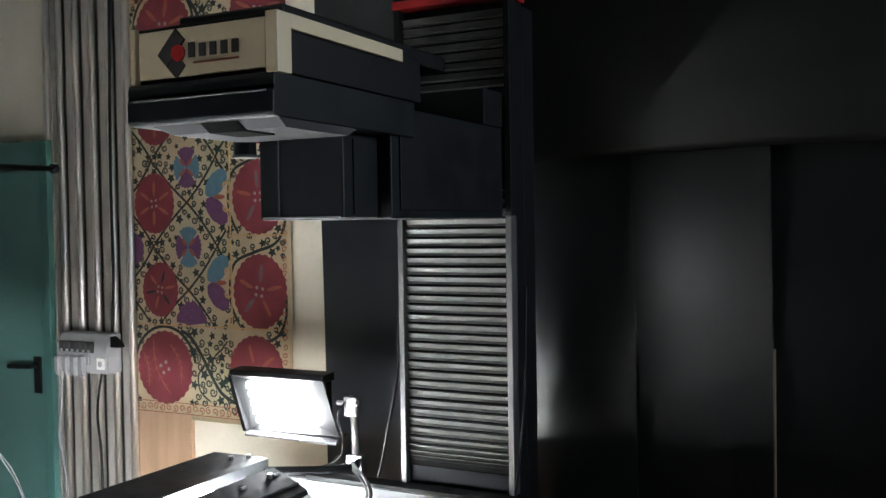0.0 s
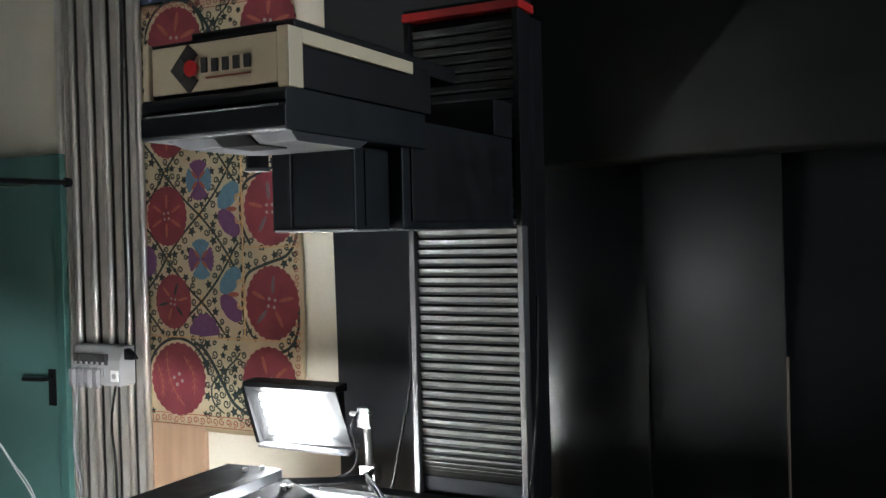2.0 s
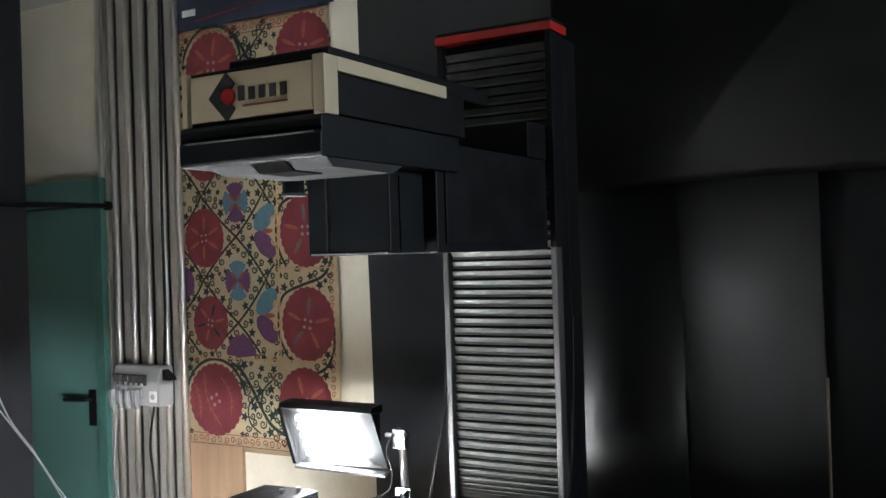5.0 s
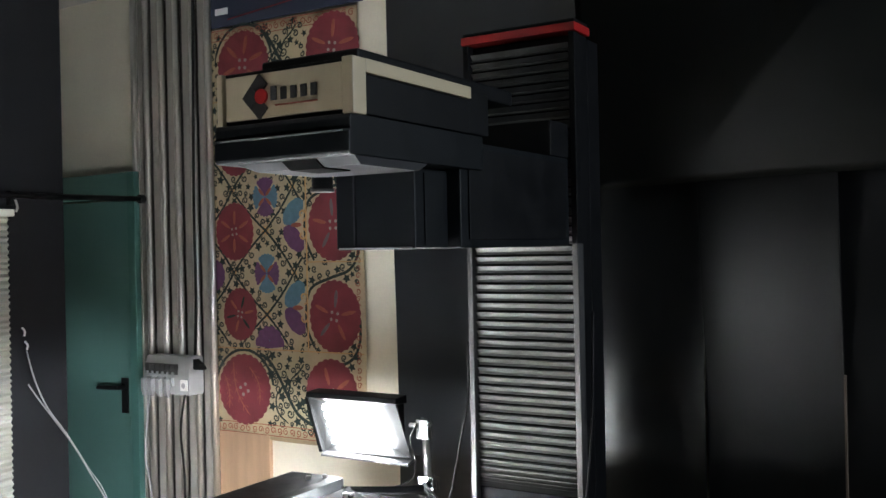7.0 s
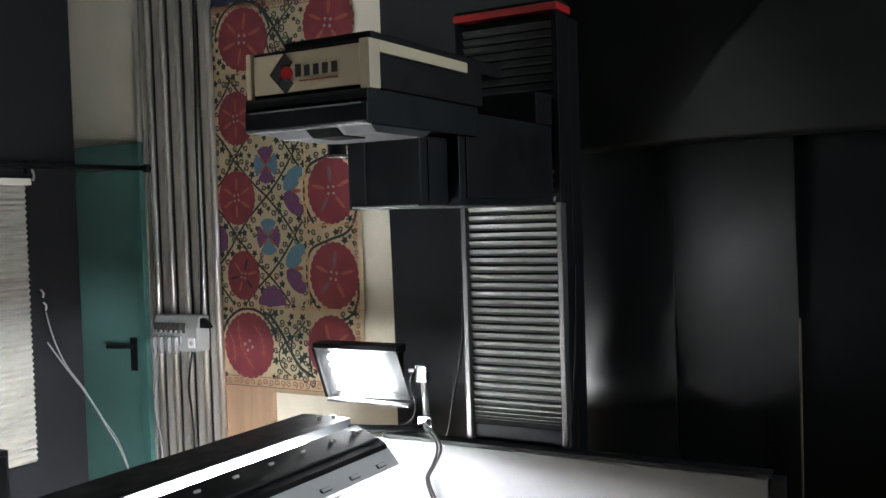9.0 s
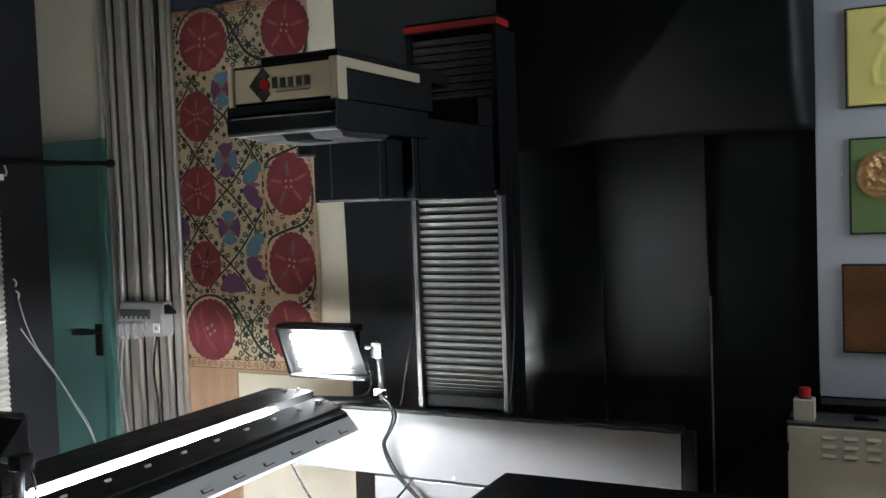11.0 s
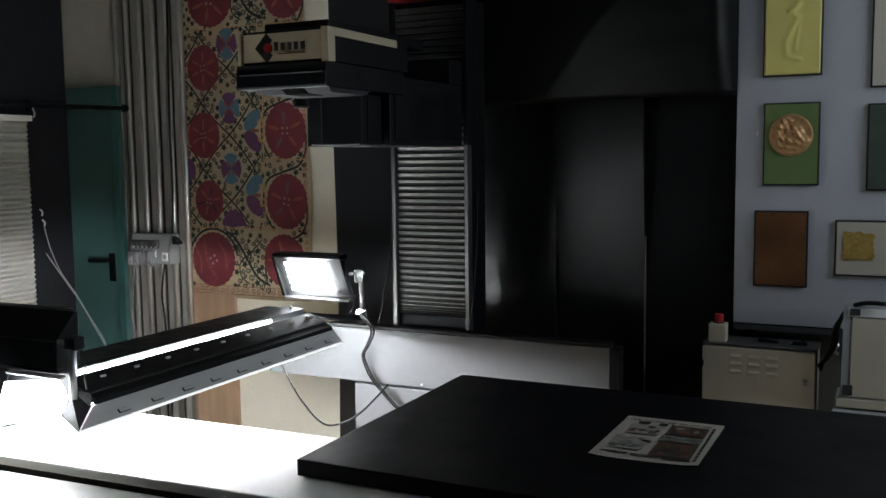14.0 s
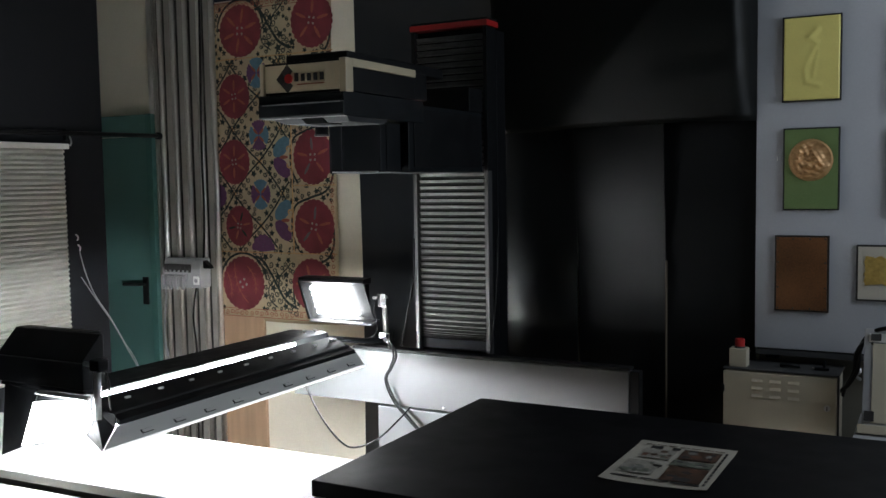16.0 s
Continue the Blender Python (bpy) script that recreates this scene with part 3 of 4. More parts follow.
for i in range(9):
    y = Y0 + 0.180 + i * 0.155
    # white beads stand in for lamp light showing through the vent holes
    part("vent_slot", hose([(-1.224, y, 0.9455), (-1.224, y + 0.02, 0.9455)], 0.005, steps=1), M_WHITE, bar, "vent hole drawn as a white bead")
    y = Y0 + 0.120 + i * 0.152
    slot = part("flange_slot", prism([(-1.0995, 0.858), (-1.096, 0.863), (-1.085, 0.853), (-1.0885, 0.8475)], "y", y, y + 0.050), M_BLACK, bar, "dark flange slot")
    part("slot_tab", prism([(-1.0945, 0.8615), (-1.0920, 0.8640), (-1.0845, 0.8565), (-1.0870, 0.8530)], "y", y + 0.005, y + 0.054), M_WHITE, slot, "bright slot rim")
bm = bmesh.new()
face = [bm.verts.new(p) for p in ((-1.075, 1.143, 0.833), (-1.131, 1.247, 0.885), (-1.147, 1.262, 0.923), (-1.215, 1.235, 0.945), (-1.224, 1.205, 0.862))]
back = [bm.verts.new(v.co + Vector((-0.003, 0.005, 0.001))) for v in face]
bm.faces.new(face)
bm.faces.new(back[::-1])
for i in range(5):
    bm.faces.new((face[i], face[(i + 1) % 5], back[(i + 1) % 5], back[i]))
part("near_cap", bm, M_BLACK, bar, "dark end cap")
for x, y in ((-1.42, 2.66), (-1.385, 2.70)):
    part("bolt", cyl((x, y, 0.960), (x, y, 0.976), 0.008), M_SILVER, bar)
part("bolt", cyl((-1.225, 2.60, 0.94), (-1.225, 2.60, 0.957), 0.008), M_SILVER, bar)
part("mount_arm", hose([(-1.27, 2.64, 0.95), (-1.2, 2.85, 0.91), (-1.155, 2.95, 0.90)], 0.014), M_BLACK, bar)

# ---- lamp heads ----


def lamp_head():
    return empty("scanner_lamp", "black hooded lamp with glowing white panel on a bracket", "lamp", "hooded scanner lamps")


L = lamp_head()
# far lamp: window turned to the table, leaning back at the top
part("top_hood", prism([(2.955, 1.172), (2.96, 1.19), (3.03, 1.195), (3.03, 1.165)], "x", -1.672, -1.275, 0.003), M_BLACK, L)
bm = bmesh.new()
fr = [(-1.662, 2.962, 1.170), (-1.28, 2.962, 1.176), (-1.226, 2.975, 0.988), (-1.597, 2.975, 0.980)]
wi = [(-1.615, 3.0, 1.150), (-1.385, 3.0, 1.153), (-1.325, 3.01, 1.003), (-1.57, 3.01, 1.0)]
V = [bm.verts.new(p) for p in fr]
W = [bm.verts.new(p) for p in wi]
for i in range(4):
    bm.faces.new((V[i], V[(i + 1) % 4], W[(i + 1) % 4], W[i]))
part("window_frame", bm, M_FLAP, L, "dull metal reflector frame")
bm = bmesh.new()
bm.faces.new([bm.verts.new(p) for p in wi])
part("window_back", bm, M_REFLECT, L, "bright reflector back")
for k in range(5):
    t = 0.1 + 0.2 * k
    a0, a1 = Vector(wi[0]).lerp(Vector(wi[3]), t), Vector(wi[1]).lerp(Vector(wi[2]), t)
    off = Vector((0, -0.014, 0))
    part("tube", cyl(a0 + off, a1 + off, 0.0115, 14), M_FARGLOW, L, "glowing white tube", smooth=True)
part("side_rim", prism([(-1.675, 1.172), (-1.662, 1.172), (-1.597, 0.978), (-1.612, 0.978)], "y", 2.955, 3.03), M_BLACK, L)
part("back_shell", prism([(3.016, 0.99), (3.016, 1.16), (3.05, 1.16), (3.05, 1.0)], "x", -1.62, -1.30, 0.003), M_BLACK, L)
part("lower_lip", prism([(2.95, 0.972), (2.975, 0.980), (3.02, 0.99), (3.02, 0.982), (2.95, 0.964)], "x", -1.600, -1.224), M_BEAM, L, "pale lower lip")
post = part("post", cyl((-1.165, 2.985, 0.905), (-1.172, 2.985, 1.09), 0.013), M_SILVER, L, "bright metal post", smooth=True)
part("upper_clamp", box(-1.198, -1.15, 2.965, 3.0, 1.06, 1.125, 0.003), M_REFLECT, L, "bright clamp")
part("lower_clamp", box(-1.19, -1.13, 2.96, 3.005, 0.885, 0.935, 0.003), M_REFLECT, L, "bright clamp")
part("pivot", cyl((-1.235, 2.985, 1.10), (-1.19, 2.985, 1.10), 0.008), M_SILVER, L)

L = lamp_head()
part("hood", prism([(1.18, 1.012), (1.18, 1.105), (1.258, 1.186), (1.272, 1.186), (1.272, 1.012)], "x", -1.612, -1.195, 0.004), M_BLACK, L)
part("hood_seam", box(-1.605, -1.20, 1.1765, 1.1795, 1.100, 1.104), M_MATTE_DARK, L)
part("hood_skirt", box(-1.605, -1.20, 1.185, 1.265, 0.998, 1.010, 0.002), M_BLACK, L)
bm = prism([(-1.418, 0.956), (-1.30, 0.970), (-1.191, 0.986), (-1.168, 0.955), (-1.161, 0.927), (-1.170, 0.895), (-1.192, 0.872), (-1.484, 0.803)], "y", 1.164, 1.18)
part("diffuser", bm, M_NEARGLOW, L, "glowing white panel")
part("back_plate", prism([(-1.605, 0.994), (-1.185, 0.994), (-1.175, 0.93), (-1.20, 0.868), (-1.486, 0.79), (-1.62, 0.79)], "y", 1.212, 1.218), M_BLACK, L, "black back plate")
bm = bmesh.new()
face = [bm.verts.new(p) for p in ((-1.605, 1.20, 0.995), (-1.424, 1.188, 0.990), (-1.490, 1.184, 0.798), (-1.64, 1.20, 0.742))]
back = [bm.verts.new(v.co + Vector((0, 0.006, 0))) for v in face]
bm.faces.new(face)
bm.faces.new(back[::-1])
for i in range(4):
    bm.faces.new((face[i], face[(i + 1) % 4], back[(i + 1) % 4], back[i]))
part("shade_wing", bm, M_BLACK, L, "black side shade")
# cheeks and flap added behind the hood to shield the rear glow
for x in (-1.612, -1.262):
    part("glow_cheek", prism([(1.2735, 1.0), (1.2735, 1.18), (1.315, 1.18), (1.315, 1.0)], "x", x, x + 0.006), M_BLACK, L)
part("glow_flap", prism([(1.2735, 1.182), (1.2735, 1.186), (1.315, 1.184), (1.315, 1.180)], "x", -1.612, -1.256), M_BLACK, L)
# unseen glowing panel added to put a sheen on the backdrop
part("rear_glow", box(-1.602, -1.266, 1.275, 1.281, 1.02, 1.145), M_REARGLOW, L, "glowing white panel")
part("post", cyl((-1.140, 1.185, 0.925), (-1.134, 1.185, 1.085), 0.0125), M_SILVER, L, "bright metal post", smooth=True)
part("pivot_block", box(-1.142, -1.098, 1.16, 1.205, 1.082, 1.122, 0.006), M_BLACK, L)
part("pivot_pin", cyl((-1.196, 1.19, 1.10), (-1.14, 1.19, 1.10), 0.008), M_SILVER, L)
part("pivot_wire", hose([(-1.115, 1.20, 1.085), (-1.110, 1.21, 1.04), (-1.118, 1.215, 0.99), (-1.135, 1.235, 0.945)], 0.003), M_CABLE, L)
part("reflector_lip", prism([(1.168, 0.984), (1.165, 0.989), (1.185, 0.997), (1.188, 0.992)], "x", -1.412, -1.168), M_WHITE, L, "bright lower lip")

# ---- white scanning table ----
tab = empty("scanning_table", "white scanning table brightly lit by the lamps", "table")
part("tabletop", box(-2.25, 0.0, 1.112, 1.668, 0.705, 0.735, 0.006), M_WHITE, tab)
part("front_rail", prism([(1.104, 0.694), (1.050, 0.694), (0.86, 0.664), (0.80, 0.62), (0.80, 0.60), (1.104, 0.60)], "x", -2.25, 0.0, 0.008), M_WHITE, tab, "white front rail")
part("under_frame", box(-2.2, -0.05, 1.13, 1.65, 0.62, 0.703), M_MATTE_DARK, tab)
for x in (-2.15, -0.12):
    for y in (1.17, 1.6):
        part("leg", box(x - 0.035, x + 0.035, y - 0.035, y + 0.035, 0, 0.62, 0.003), M_BEAM, tab)
# the table stands turned a little
turn = Matrix.Translation((-1.3, 1.4, 0)) @ Matrix.Rotation(radians(2.5), 4, 'Z') @ Matrix.Translation((1.3, -1.4, 0))
tab.location, tab.rotation_euler = turn.to_translation(), turn.to_euler()

# ---- black work table ----
wt = empty("work_table", "black laminate work table standing before the backdrop", "table")
part("tabletop", box(-0.409, 2.1, 1.327, 2.485, 0.738, 0.787, 0.003), M_SLAB, wt)
part("front_apron", box(0.02, 2.06, 1.345, 1.365, 0.55, 0.736), M_SLAB, wt)
for x in (0.1, 2.0):
    for y in (1.41, 2.42):
        part("leg", box(x - 0.035, x + 0.035, y - 0.035, y + 0.035, 0, 0.737, 0.003), M_SLAB, wt)

cable("lamp_cable", [(-1.16, 2.95, 0.915), (-1.10, 2.88, 0.92), (-1.056, 2.86, 0.897), (-1.034, 2.86, 0.85), (-1.06, 2.86, 0.79), (-1.089, 2.86, 0.735), (-1.06, 2.86, 0.66), (-1.016, 2.86, 0.60), (-0.91, 2.85, 0.51), (-0.83, 2.84, 0.44), (-0.7, 2.84, 0.2), (-0.66, 2.84, 0.01)], 0.0058, M_CABLE, "black lamp cable hanging over the beam")
cable("lamp_cable", [(-1.155, 2.95, 0.905), (-1.107, 2.88, 0.908), (-1.066, 2.858, 0.89), (-1.046, 2.856, 0.85), (-1.068, 2.856, 0.79), (-1.096, 2.856, 0.735), (-1.071, 2.856, 0.66), (-1.027, 2.856, 0.60), (-0.921, 2.846, 0.51), (-0.84, 2.836, 0.44), (-0.71, 2.836, 0.2), (-0.67, 2.836, 0.01)], 0.0045, M_CABLE, "black lamp cable hanging over the beam")
cable("lamp_cable", [(-1.40, 2.6, 0.82), (-1.373, 2.6, 0.728), (-1.287, 2.6, 0.585), (-1.195, 2.62, 0.476), (-1.133, 2.65, 0.45), (-1.04, 2.7, 0.49), (-0.99, 2.80, 0.56), (-0.975, 2.88, 0.60)], 0.0045, M_CABLE, "thin dark cable sagging below the lamp bar")
cable("lamp_cable", [(-1.19, 2.96, 1.11), (-1.205, 2.94, 1.06), (-1.19, 2.945, 0.99), (-1.205, 2.95, 0.93), (-1.25, 2.93, 0.90), (-1.30, 2.85, 0.90), (-1.33, 2.62, 0.93)], 0.0035, M_CABLE, "thin black wire looping round the lamp post")
cable("column_cable", [(-0.972, 2.94, 1.40), (-0.973, 2.94, 1.27), (-0.985, 2.94, 1.17), (-1.012, 2.94, 1.055), (-1.045, 2.94, 0.91), (-1.05, 2.93, 0.88)], 0.0045, M_CABLE, "thin black cable beside the column")
cable("column_cable", [(-0.56, 3.0, 1.5), (-0.556, 2.97, 1.2), (-0.565, 2.95, 1.0), (-0.575, 2.93, 0.88)], 0.0045, M_CABLE, "thin black cable beside the column")


# ---- embroidered wall hanging ----
TX0, TX1, TZ0, TZ1, TY = -2.735, -1.835, 0.85, 2.765, 3.556
tex = empty("embroidered_hanging", "cream wall hanging embroidered with maroon medallions and vines", "wall hanging")


def cloth_y(x, z):
    return TY + 0.004 * math.sin(5 * x + 1.3 * z) + 0.003 * math.sin(3.1 * z - x)


def hang_fn(u, v):
    x = TX0 + (TX1 - TX0) * u + 0.012 * math.sin(6 * v) * (1 if u > 0.5 else 0)
    z = TZ0 + (TZ1 - TZ0) * v - 0.012 * math.sin(3 * u) * (1 - v)
    return (x, cloth_y(x, z), z)


part("cloth", sheet(hang_fn, 20, 40, 0.002), M_LINEN, tex, smooth=True)
for zz, xa, xb in ((1.255, TX0, TX1), (1.655, -2.14, TX1), (2.42, TX0, TX1)):
    part("seam", box(xa, xb, TY - 0.010, TY - 0.006, zz, zz + 0.005), M_TAN, tex, "tan seam")
part("seam", box(-2.143, -2.138, TY - 0.010, TY - 0.006, 1.26, 2.42), M_TAN, tex, "tan seam")


def lift(x, z, h):
    return (x, cloth_y(x, z) - 0.003 - h, z)


def fan(bm, cx, cz, pts, h, crown=0.0):
    c = bm.verts.new(lift(cx, cz, h + crown))
    vs = [bm.verts.new(lift(x, z, h)) for x, z in pts]
    rim = [bm.verts.new(lift(x, z, 0.0)) for x, z in pts]
    n = len(vs)
    for i in range(n):
        bm.faces.new((c, vs[i], vs[(i + 1) % n]))
        bm.faces.new((vs[i], rim[i], rim[(i + 1) % n], vs[(i + 1) % n]))


def ribbon(bm, pts, w, h=0.0016):
    left, right = [], []
    for i, (x, z) in enumerate(pts):
        a, b = pts[max(i - 1, 0)], pts[min(i + 1, len(pts) - 1)]
        dx, dz = b[0] - a[0], b[1] - a[1]
        l = math.hypot(dx, dz) or 1
        ww = w * (1.0 if i < len(pts) - 2 else 0.6)
        left.append(bm.verts.new(lift(x - dz / l * ww, z + dx / l * ww, h)))
        right.append(bm.verts.new(lift(x + dz / l * ww, z - dx / l * ww, h)))
    for i in range(len(pts) - 1):
        bm.faces.new((left[i], left[i + 1], right[i + 1], right[i]))


def curl(cx, cz, r, start, turns, sense):
    return [(cx + r * (1 - 0.8 * k / 14) * math.cos(start + sense * turns * 2 * math.pi * k / 14),
             cz + r * (1 - 0.8 * k / 14) * math.sin(start + sense * turns * 2 * math.pi * k / 14)) for k in range(15)]


def star(bm, cx, cz, r, turn, n=5):
    pts = []
    for k in range(n * 2):
        rr = r if k % 2 == 0 else r * 0.5
        a = turn + math.pi * k / n
        pts.append((cx + rr * math.cos(a), cz + rr * math.sin(a)))
    fan(bm, cx, cz, pts, 0.0014)


def petal(bm, cx, cz, a, r0, r1, w, h):
    pts = []
    for k in range(10):
        t = k / 10 * 2 * math.pi
        u, v = (r0 + r1) / 2 + (r1 - r0) / 2 * math.cos(t), w * math.sin(t)
        pts.append((cx + u * math.cos(a) - v * math.sin(a), cz + u * math.sin(a) + v * math.cos(a)))
    fan(bm, cx + (r0 + r1) / 2 * math.cos(a), cz + (r0 + r1) / 2 * math.sin(a), pts, h)


OBSTACLES = []


def medallion(cx, cz, rx, rz, turn, petals, fill):
    bm = bmesh.new()
    pts = []
    n = 26
    for k in range(n * 4):
        a = 2 * math.pi * k / (n * 4)
        sc = 1 + 0.045 * abs(math.sin(n * a / 2))
        pts.append((cx + rx * sc * math.cos(a), cz + rz * sc * math.sin(a)))
    fan(bm, cx, cz, pts, 0.002, 0.002)
    m = part("medallion", bm, M_MAROON, tex, "maroon scalloped medallion")
    OBSTACLES.append((cx, cz, rx * 1.05, rz * 1.05))
    for k in range(petals):
        a = turn + 2 * math.pi * k / petals
        b2 = bmesh.new()
        petal(b2, cx, cz, a, rx * 0.28, rx * 0.86, rx * 0.065, 0.0048)
        part("petal", b2, fill if k % 2 else M_CORAL, m, "pale petal")
    b2 = bmesh.new()
    for k in range(4):
        a = turn + 0.4 + math.pi / 2 * k
        x, z = cx + 0.16 * rx * math.cos(a), cz + 0.16 * rx * math.sin(a)
        fan(b2, x, z, [(x + 0.055 * rx * math.cos(q * math.pi / 4), z + 0.055 * rx * math.sin(q * math.pi / 4)) for q in range(8)], 0.005)
    part("medallion_centre", b2, M_DOT, m, "pale centre dots")


MED = [(-2.50, 2.585, 0.155, 0.15, 0.3, 6, M_CORAL), (-2.565, 2.20, 0.115, 0.13, 0.5, 6, M_CORAL), (-2.582, 1.805, 0.115, 0.132, 0.5, 6, M_CORAL),
       (-2.556, 1.416, 0.102, 0.12, 0.2, 6, M_VINE), (-2.535, 1.065, 0.155, 0.16, 0.9, 0, M_CORAL),
       (-1.975, 2.60, 0.14, 0.15, 0.2, 5, M_CORAL), (-1.985, 2.21, 0.135, 0.16, 0.2, 5, M_DUSK), (-1.99, 1.82, 0.135, 0.155, 0.4, 5, M_DUSK),
       (-1.99, 1.417, 0.137, 0.155, 0.2, 5, M_DUSK), (-2.015, 1.075, 0.14, 0.15, 0.6, 5, M_CORAL)]
for q in MED:
    medallion(*q)


def half_flower(cx, cz, r, a0, a1, material, label):
    bm = bmesh.new()
    pts = []
    for k in range(25):
        a = a0 + (a1 - a0) * k / 24
        sc = 1 + 0.08 * abs(math.sin(k * math.pi / 4))
        pts.append((cx + r * sc * math.cos(a), cz + 1.15 * r * sc * math.sin(a)))
    pts.append((cx, cz))
    mx, mz = cx + 0.4 * r * math.cos((a0 + a1) / 2), cz + 0.4 * r * math.sin((a0 + a1) / 2)
    fan(bm, mx, mz, pts, 0.0022)
    part("flower", bm, material, tex, label)


def cross_flower(cx, cz, r, flip):
    OBSTACLES.append((cx, cz, r * 0.9, r * 1.1))
    for k in range(4):
        a = math.pi / 2 * k
        half_flower(cx, cz, r if k % 2 else r * 0.95, a - 0.72, a + 0.72, (M_PURPLE, M_BLUE)[(k + flip) % 2], "blue and purple flower")
    bm = bmesh.new()
    for k in range(4):
        petal(bm, cx, cz, math.pi / 4 + math.pi / 2 * k, 0.008, r * 0.75, r * 0.10, 0.004)
    part("petal", bm, M_CORAL, tex, "coral petals")


for i, z in enumerate((2.33, 1.96, 1.607)):
    cross_flower(-2.385, z, 0.075, i % 2)
half_flower(-2.375, 1.262, 0.085, 0.1, math.pi - 0.1, M_PURPLE, "purple half flower")
half_flower(-2.375, 1.262, 0.05, 0.8, math.pi - 0.8, M_BLUE, "blue half flower")
def side_flower(z):
    for sz, m, lab in ((1, M_BLUE, "blue leaf-shaped flower"), (-1, M_PURPLE, "purple leaf-shaped flower")):
        bm = bmesh.new()
        pts = []
        for k in range(32):
            t = k / 32 * 2 * math.pi
            w = 1 + 0.05 * abs(math.sin(4 * t))
            u, v = 0.062 * math.cos(t) * w, 0.045 * math.sin(t) * w
            a = math.radians(68) * sz
            pts.append((-2.218 + 0.02 * math.cos(t) + u * math.cos(a) - v * math.sin(a), z + sz * 0.060 + u * math.sin(a) + v * math.cos(a)))
        fan(bm, -2.214, z + sz * 0.058, pts, 0.0022)
        part("flower", bm, m, tex, lab)
        bm = bmesh.new()
        ribbon(bm, curl(-2.165, z + sz * 0.045, 0.030, -sz * 1.4, 0.9, sz), 0.005, 0.0036)
        part("tendril", bm, M_TAN, tex, "tan tendril")
    bm = bmesh.new()
    petal(bm, -2.20, z, 0.0, -0.03, 0.03, 0.011, 0.0042)
    part("petal", bm, M_CORAL, tex, "coral heart")
    OBSTACLES.append((-2.20, z, 0.075, 0.12))


for z in (2.20, 1.825, 1.452):
    side_flower(z)
half_flower(-2.715, 1.60, 0.06, -math.pi / 2, math.pi / 2, M_PURPLE, "purple half flower")

vine, leaf = bmesh.new(), bmesh.new()


def rosette(x, z, r):
    bm = bmesh.new()
    star(bm, x, z, r, 0.3, 8)
    part("rosette", bm, M_TAN, tex, "tan rosette")


rng = random.Random(5)


def free(x, z, pad=0.0):
    if not (TX0 + 0.02 < x < TX1 - 0.03 and TZ0 + 0.02 < z < TZ1 - 0.02):
        return False
    return all(((x - cx) / (rx + pad)) ** 2 + ((z - cz) / (rz + pad)) ** 2 > 1 for cx, cz, rx, rz in OBSTACLES)


def garland(pts, w=0.0045, gap=0.05, size=0.017):
    """A vine with spirals and leaves set alternately along both its sides."""
    ribbon(vine, pts, w)
    run, nxt, turn = 0.0, gap * 0.6, 0
    for (ax, az), (x, z) in zip(pts, pts[1:]):
        run += math.hypot(x - ax, z - az)
        if run < nxt:
            continue
        nxt += gap
        turn += 1
        d = math.atan2(z - az, x - ax)
        for side in (-1, 1):
            r = size * rng.uniform(0.9, 1.12)
            nx, nz = x - side * math.sin(d) * (r * 1.15 + w), z + side * math.cos(d) * (r * 1.15 + w)
            if not free(nx, nz, 0.004):
                continue
            OBSTACLES.append((nx, nz, r, r))
            if (turn + (side > 0)) % 3 == 0:
                star(leaf, nx, nz, r * 1.35, d + rng.uniform(-0.4, 0.4))
            else:
                ribbon(vine, curl(nx, nz, r * 0.95, d - side * math.pi / 2, 1.35, side), 0.0036)


def line(x0, z0, x1, z1, bend=0.0, n=24):
    out = []
    for k in range(n + 1):
        t = k / n
        dx, dz = x1 - x0, z1 - z0
        o = bend * math.sin(math.pi * t)
        out.append((x0 + dx * t - dz * o, z0 + dz * t + dx * o))
    return out


def smooth_line(points):
    return [(p.x, p.z) for p in spline([(x, 0, z) for x, z in points], 7)]


# diamond lattice of straight vines with rosettes on its crossings
XL, XM, XR = -2.592, -2.388, -2.218
for k in range(-1, 4):
    zm = 1.417 + 0.388 * k
    for sz in (-1, 1):
        zn = zm + sz * 0.194
        for xa, za, xb, zb in ((XM, zm, XL, zn), (XM, zm, XR, zn), (XL, zn, -2.715, zn - sz * 0.145), (XR, zn, -2.165, zn - sz * 0.07)):
            pts = [p for p in line(xa, za, xb, zb, 0.03 * sz * (1 if xb < xa else -1)) if 1.275 < p[1] < 2.43]
            if len(pts) > 4:
                garland(pts, 0.0056)
    if k >= 0 and k < 3:
        rosette(XM, zm, 0.027)
        for xn in (XL, XR):
            rosette(xn, zm + 0.194, 0.021)
# thick vine that sways from side to side between the big medallions
for k in range(4):
    dz = 0.396 * (k - 1)
    garland([(x, z + dz) for x, z in smooth_line([(-1.852, 1.80), (-1.856, 1.70), (-1.905, 1.622), (-2.015, 1.585), (-2.115, 1.545), (-2.148, 1.47), (-2.146, 1.36), (-2.10, 1.268)]) if TZ0 + 0.08 < z + dz < TZ1 - 0.05], 0.0068, 0.046, 0.016)
# arches over the corner medallions
for cx, cz in ((-2.50, 2.585), (-2.535, 1.065)):
    garland([(cx + 0.18 * math.cos(a), cz + 0.185 * math.sin(a)) for a in [0.05 * math.pi + k * (0.9 * math.pi) / 30 for k in range(31)]], 0.007, 0.046, 0.016)
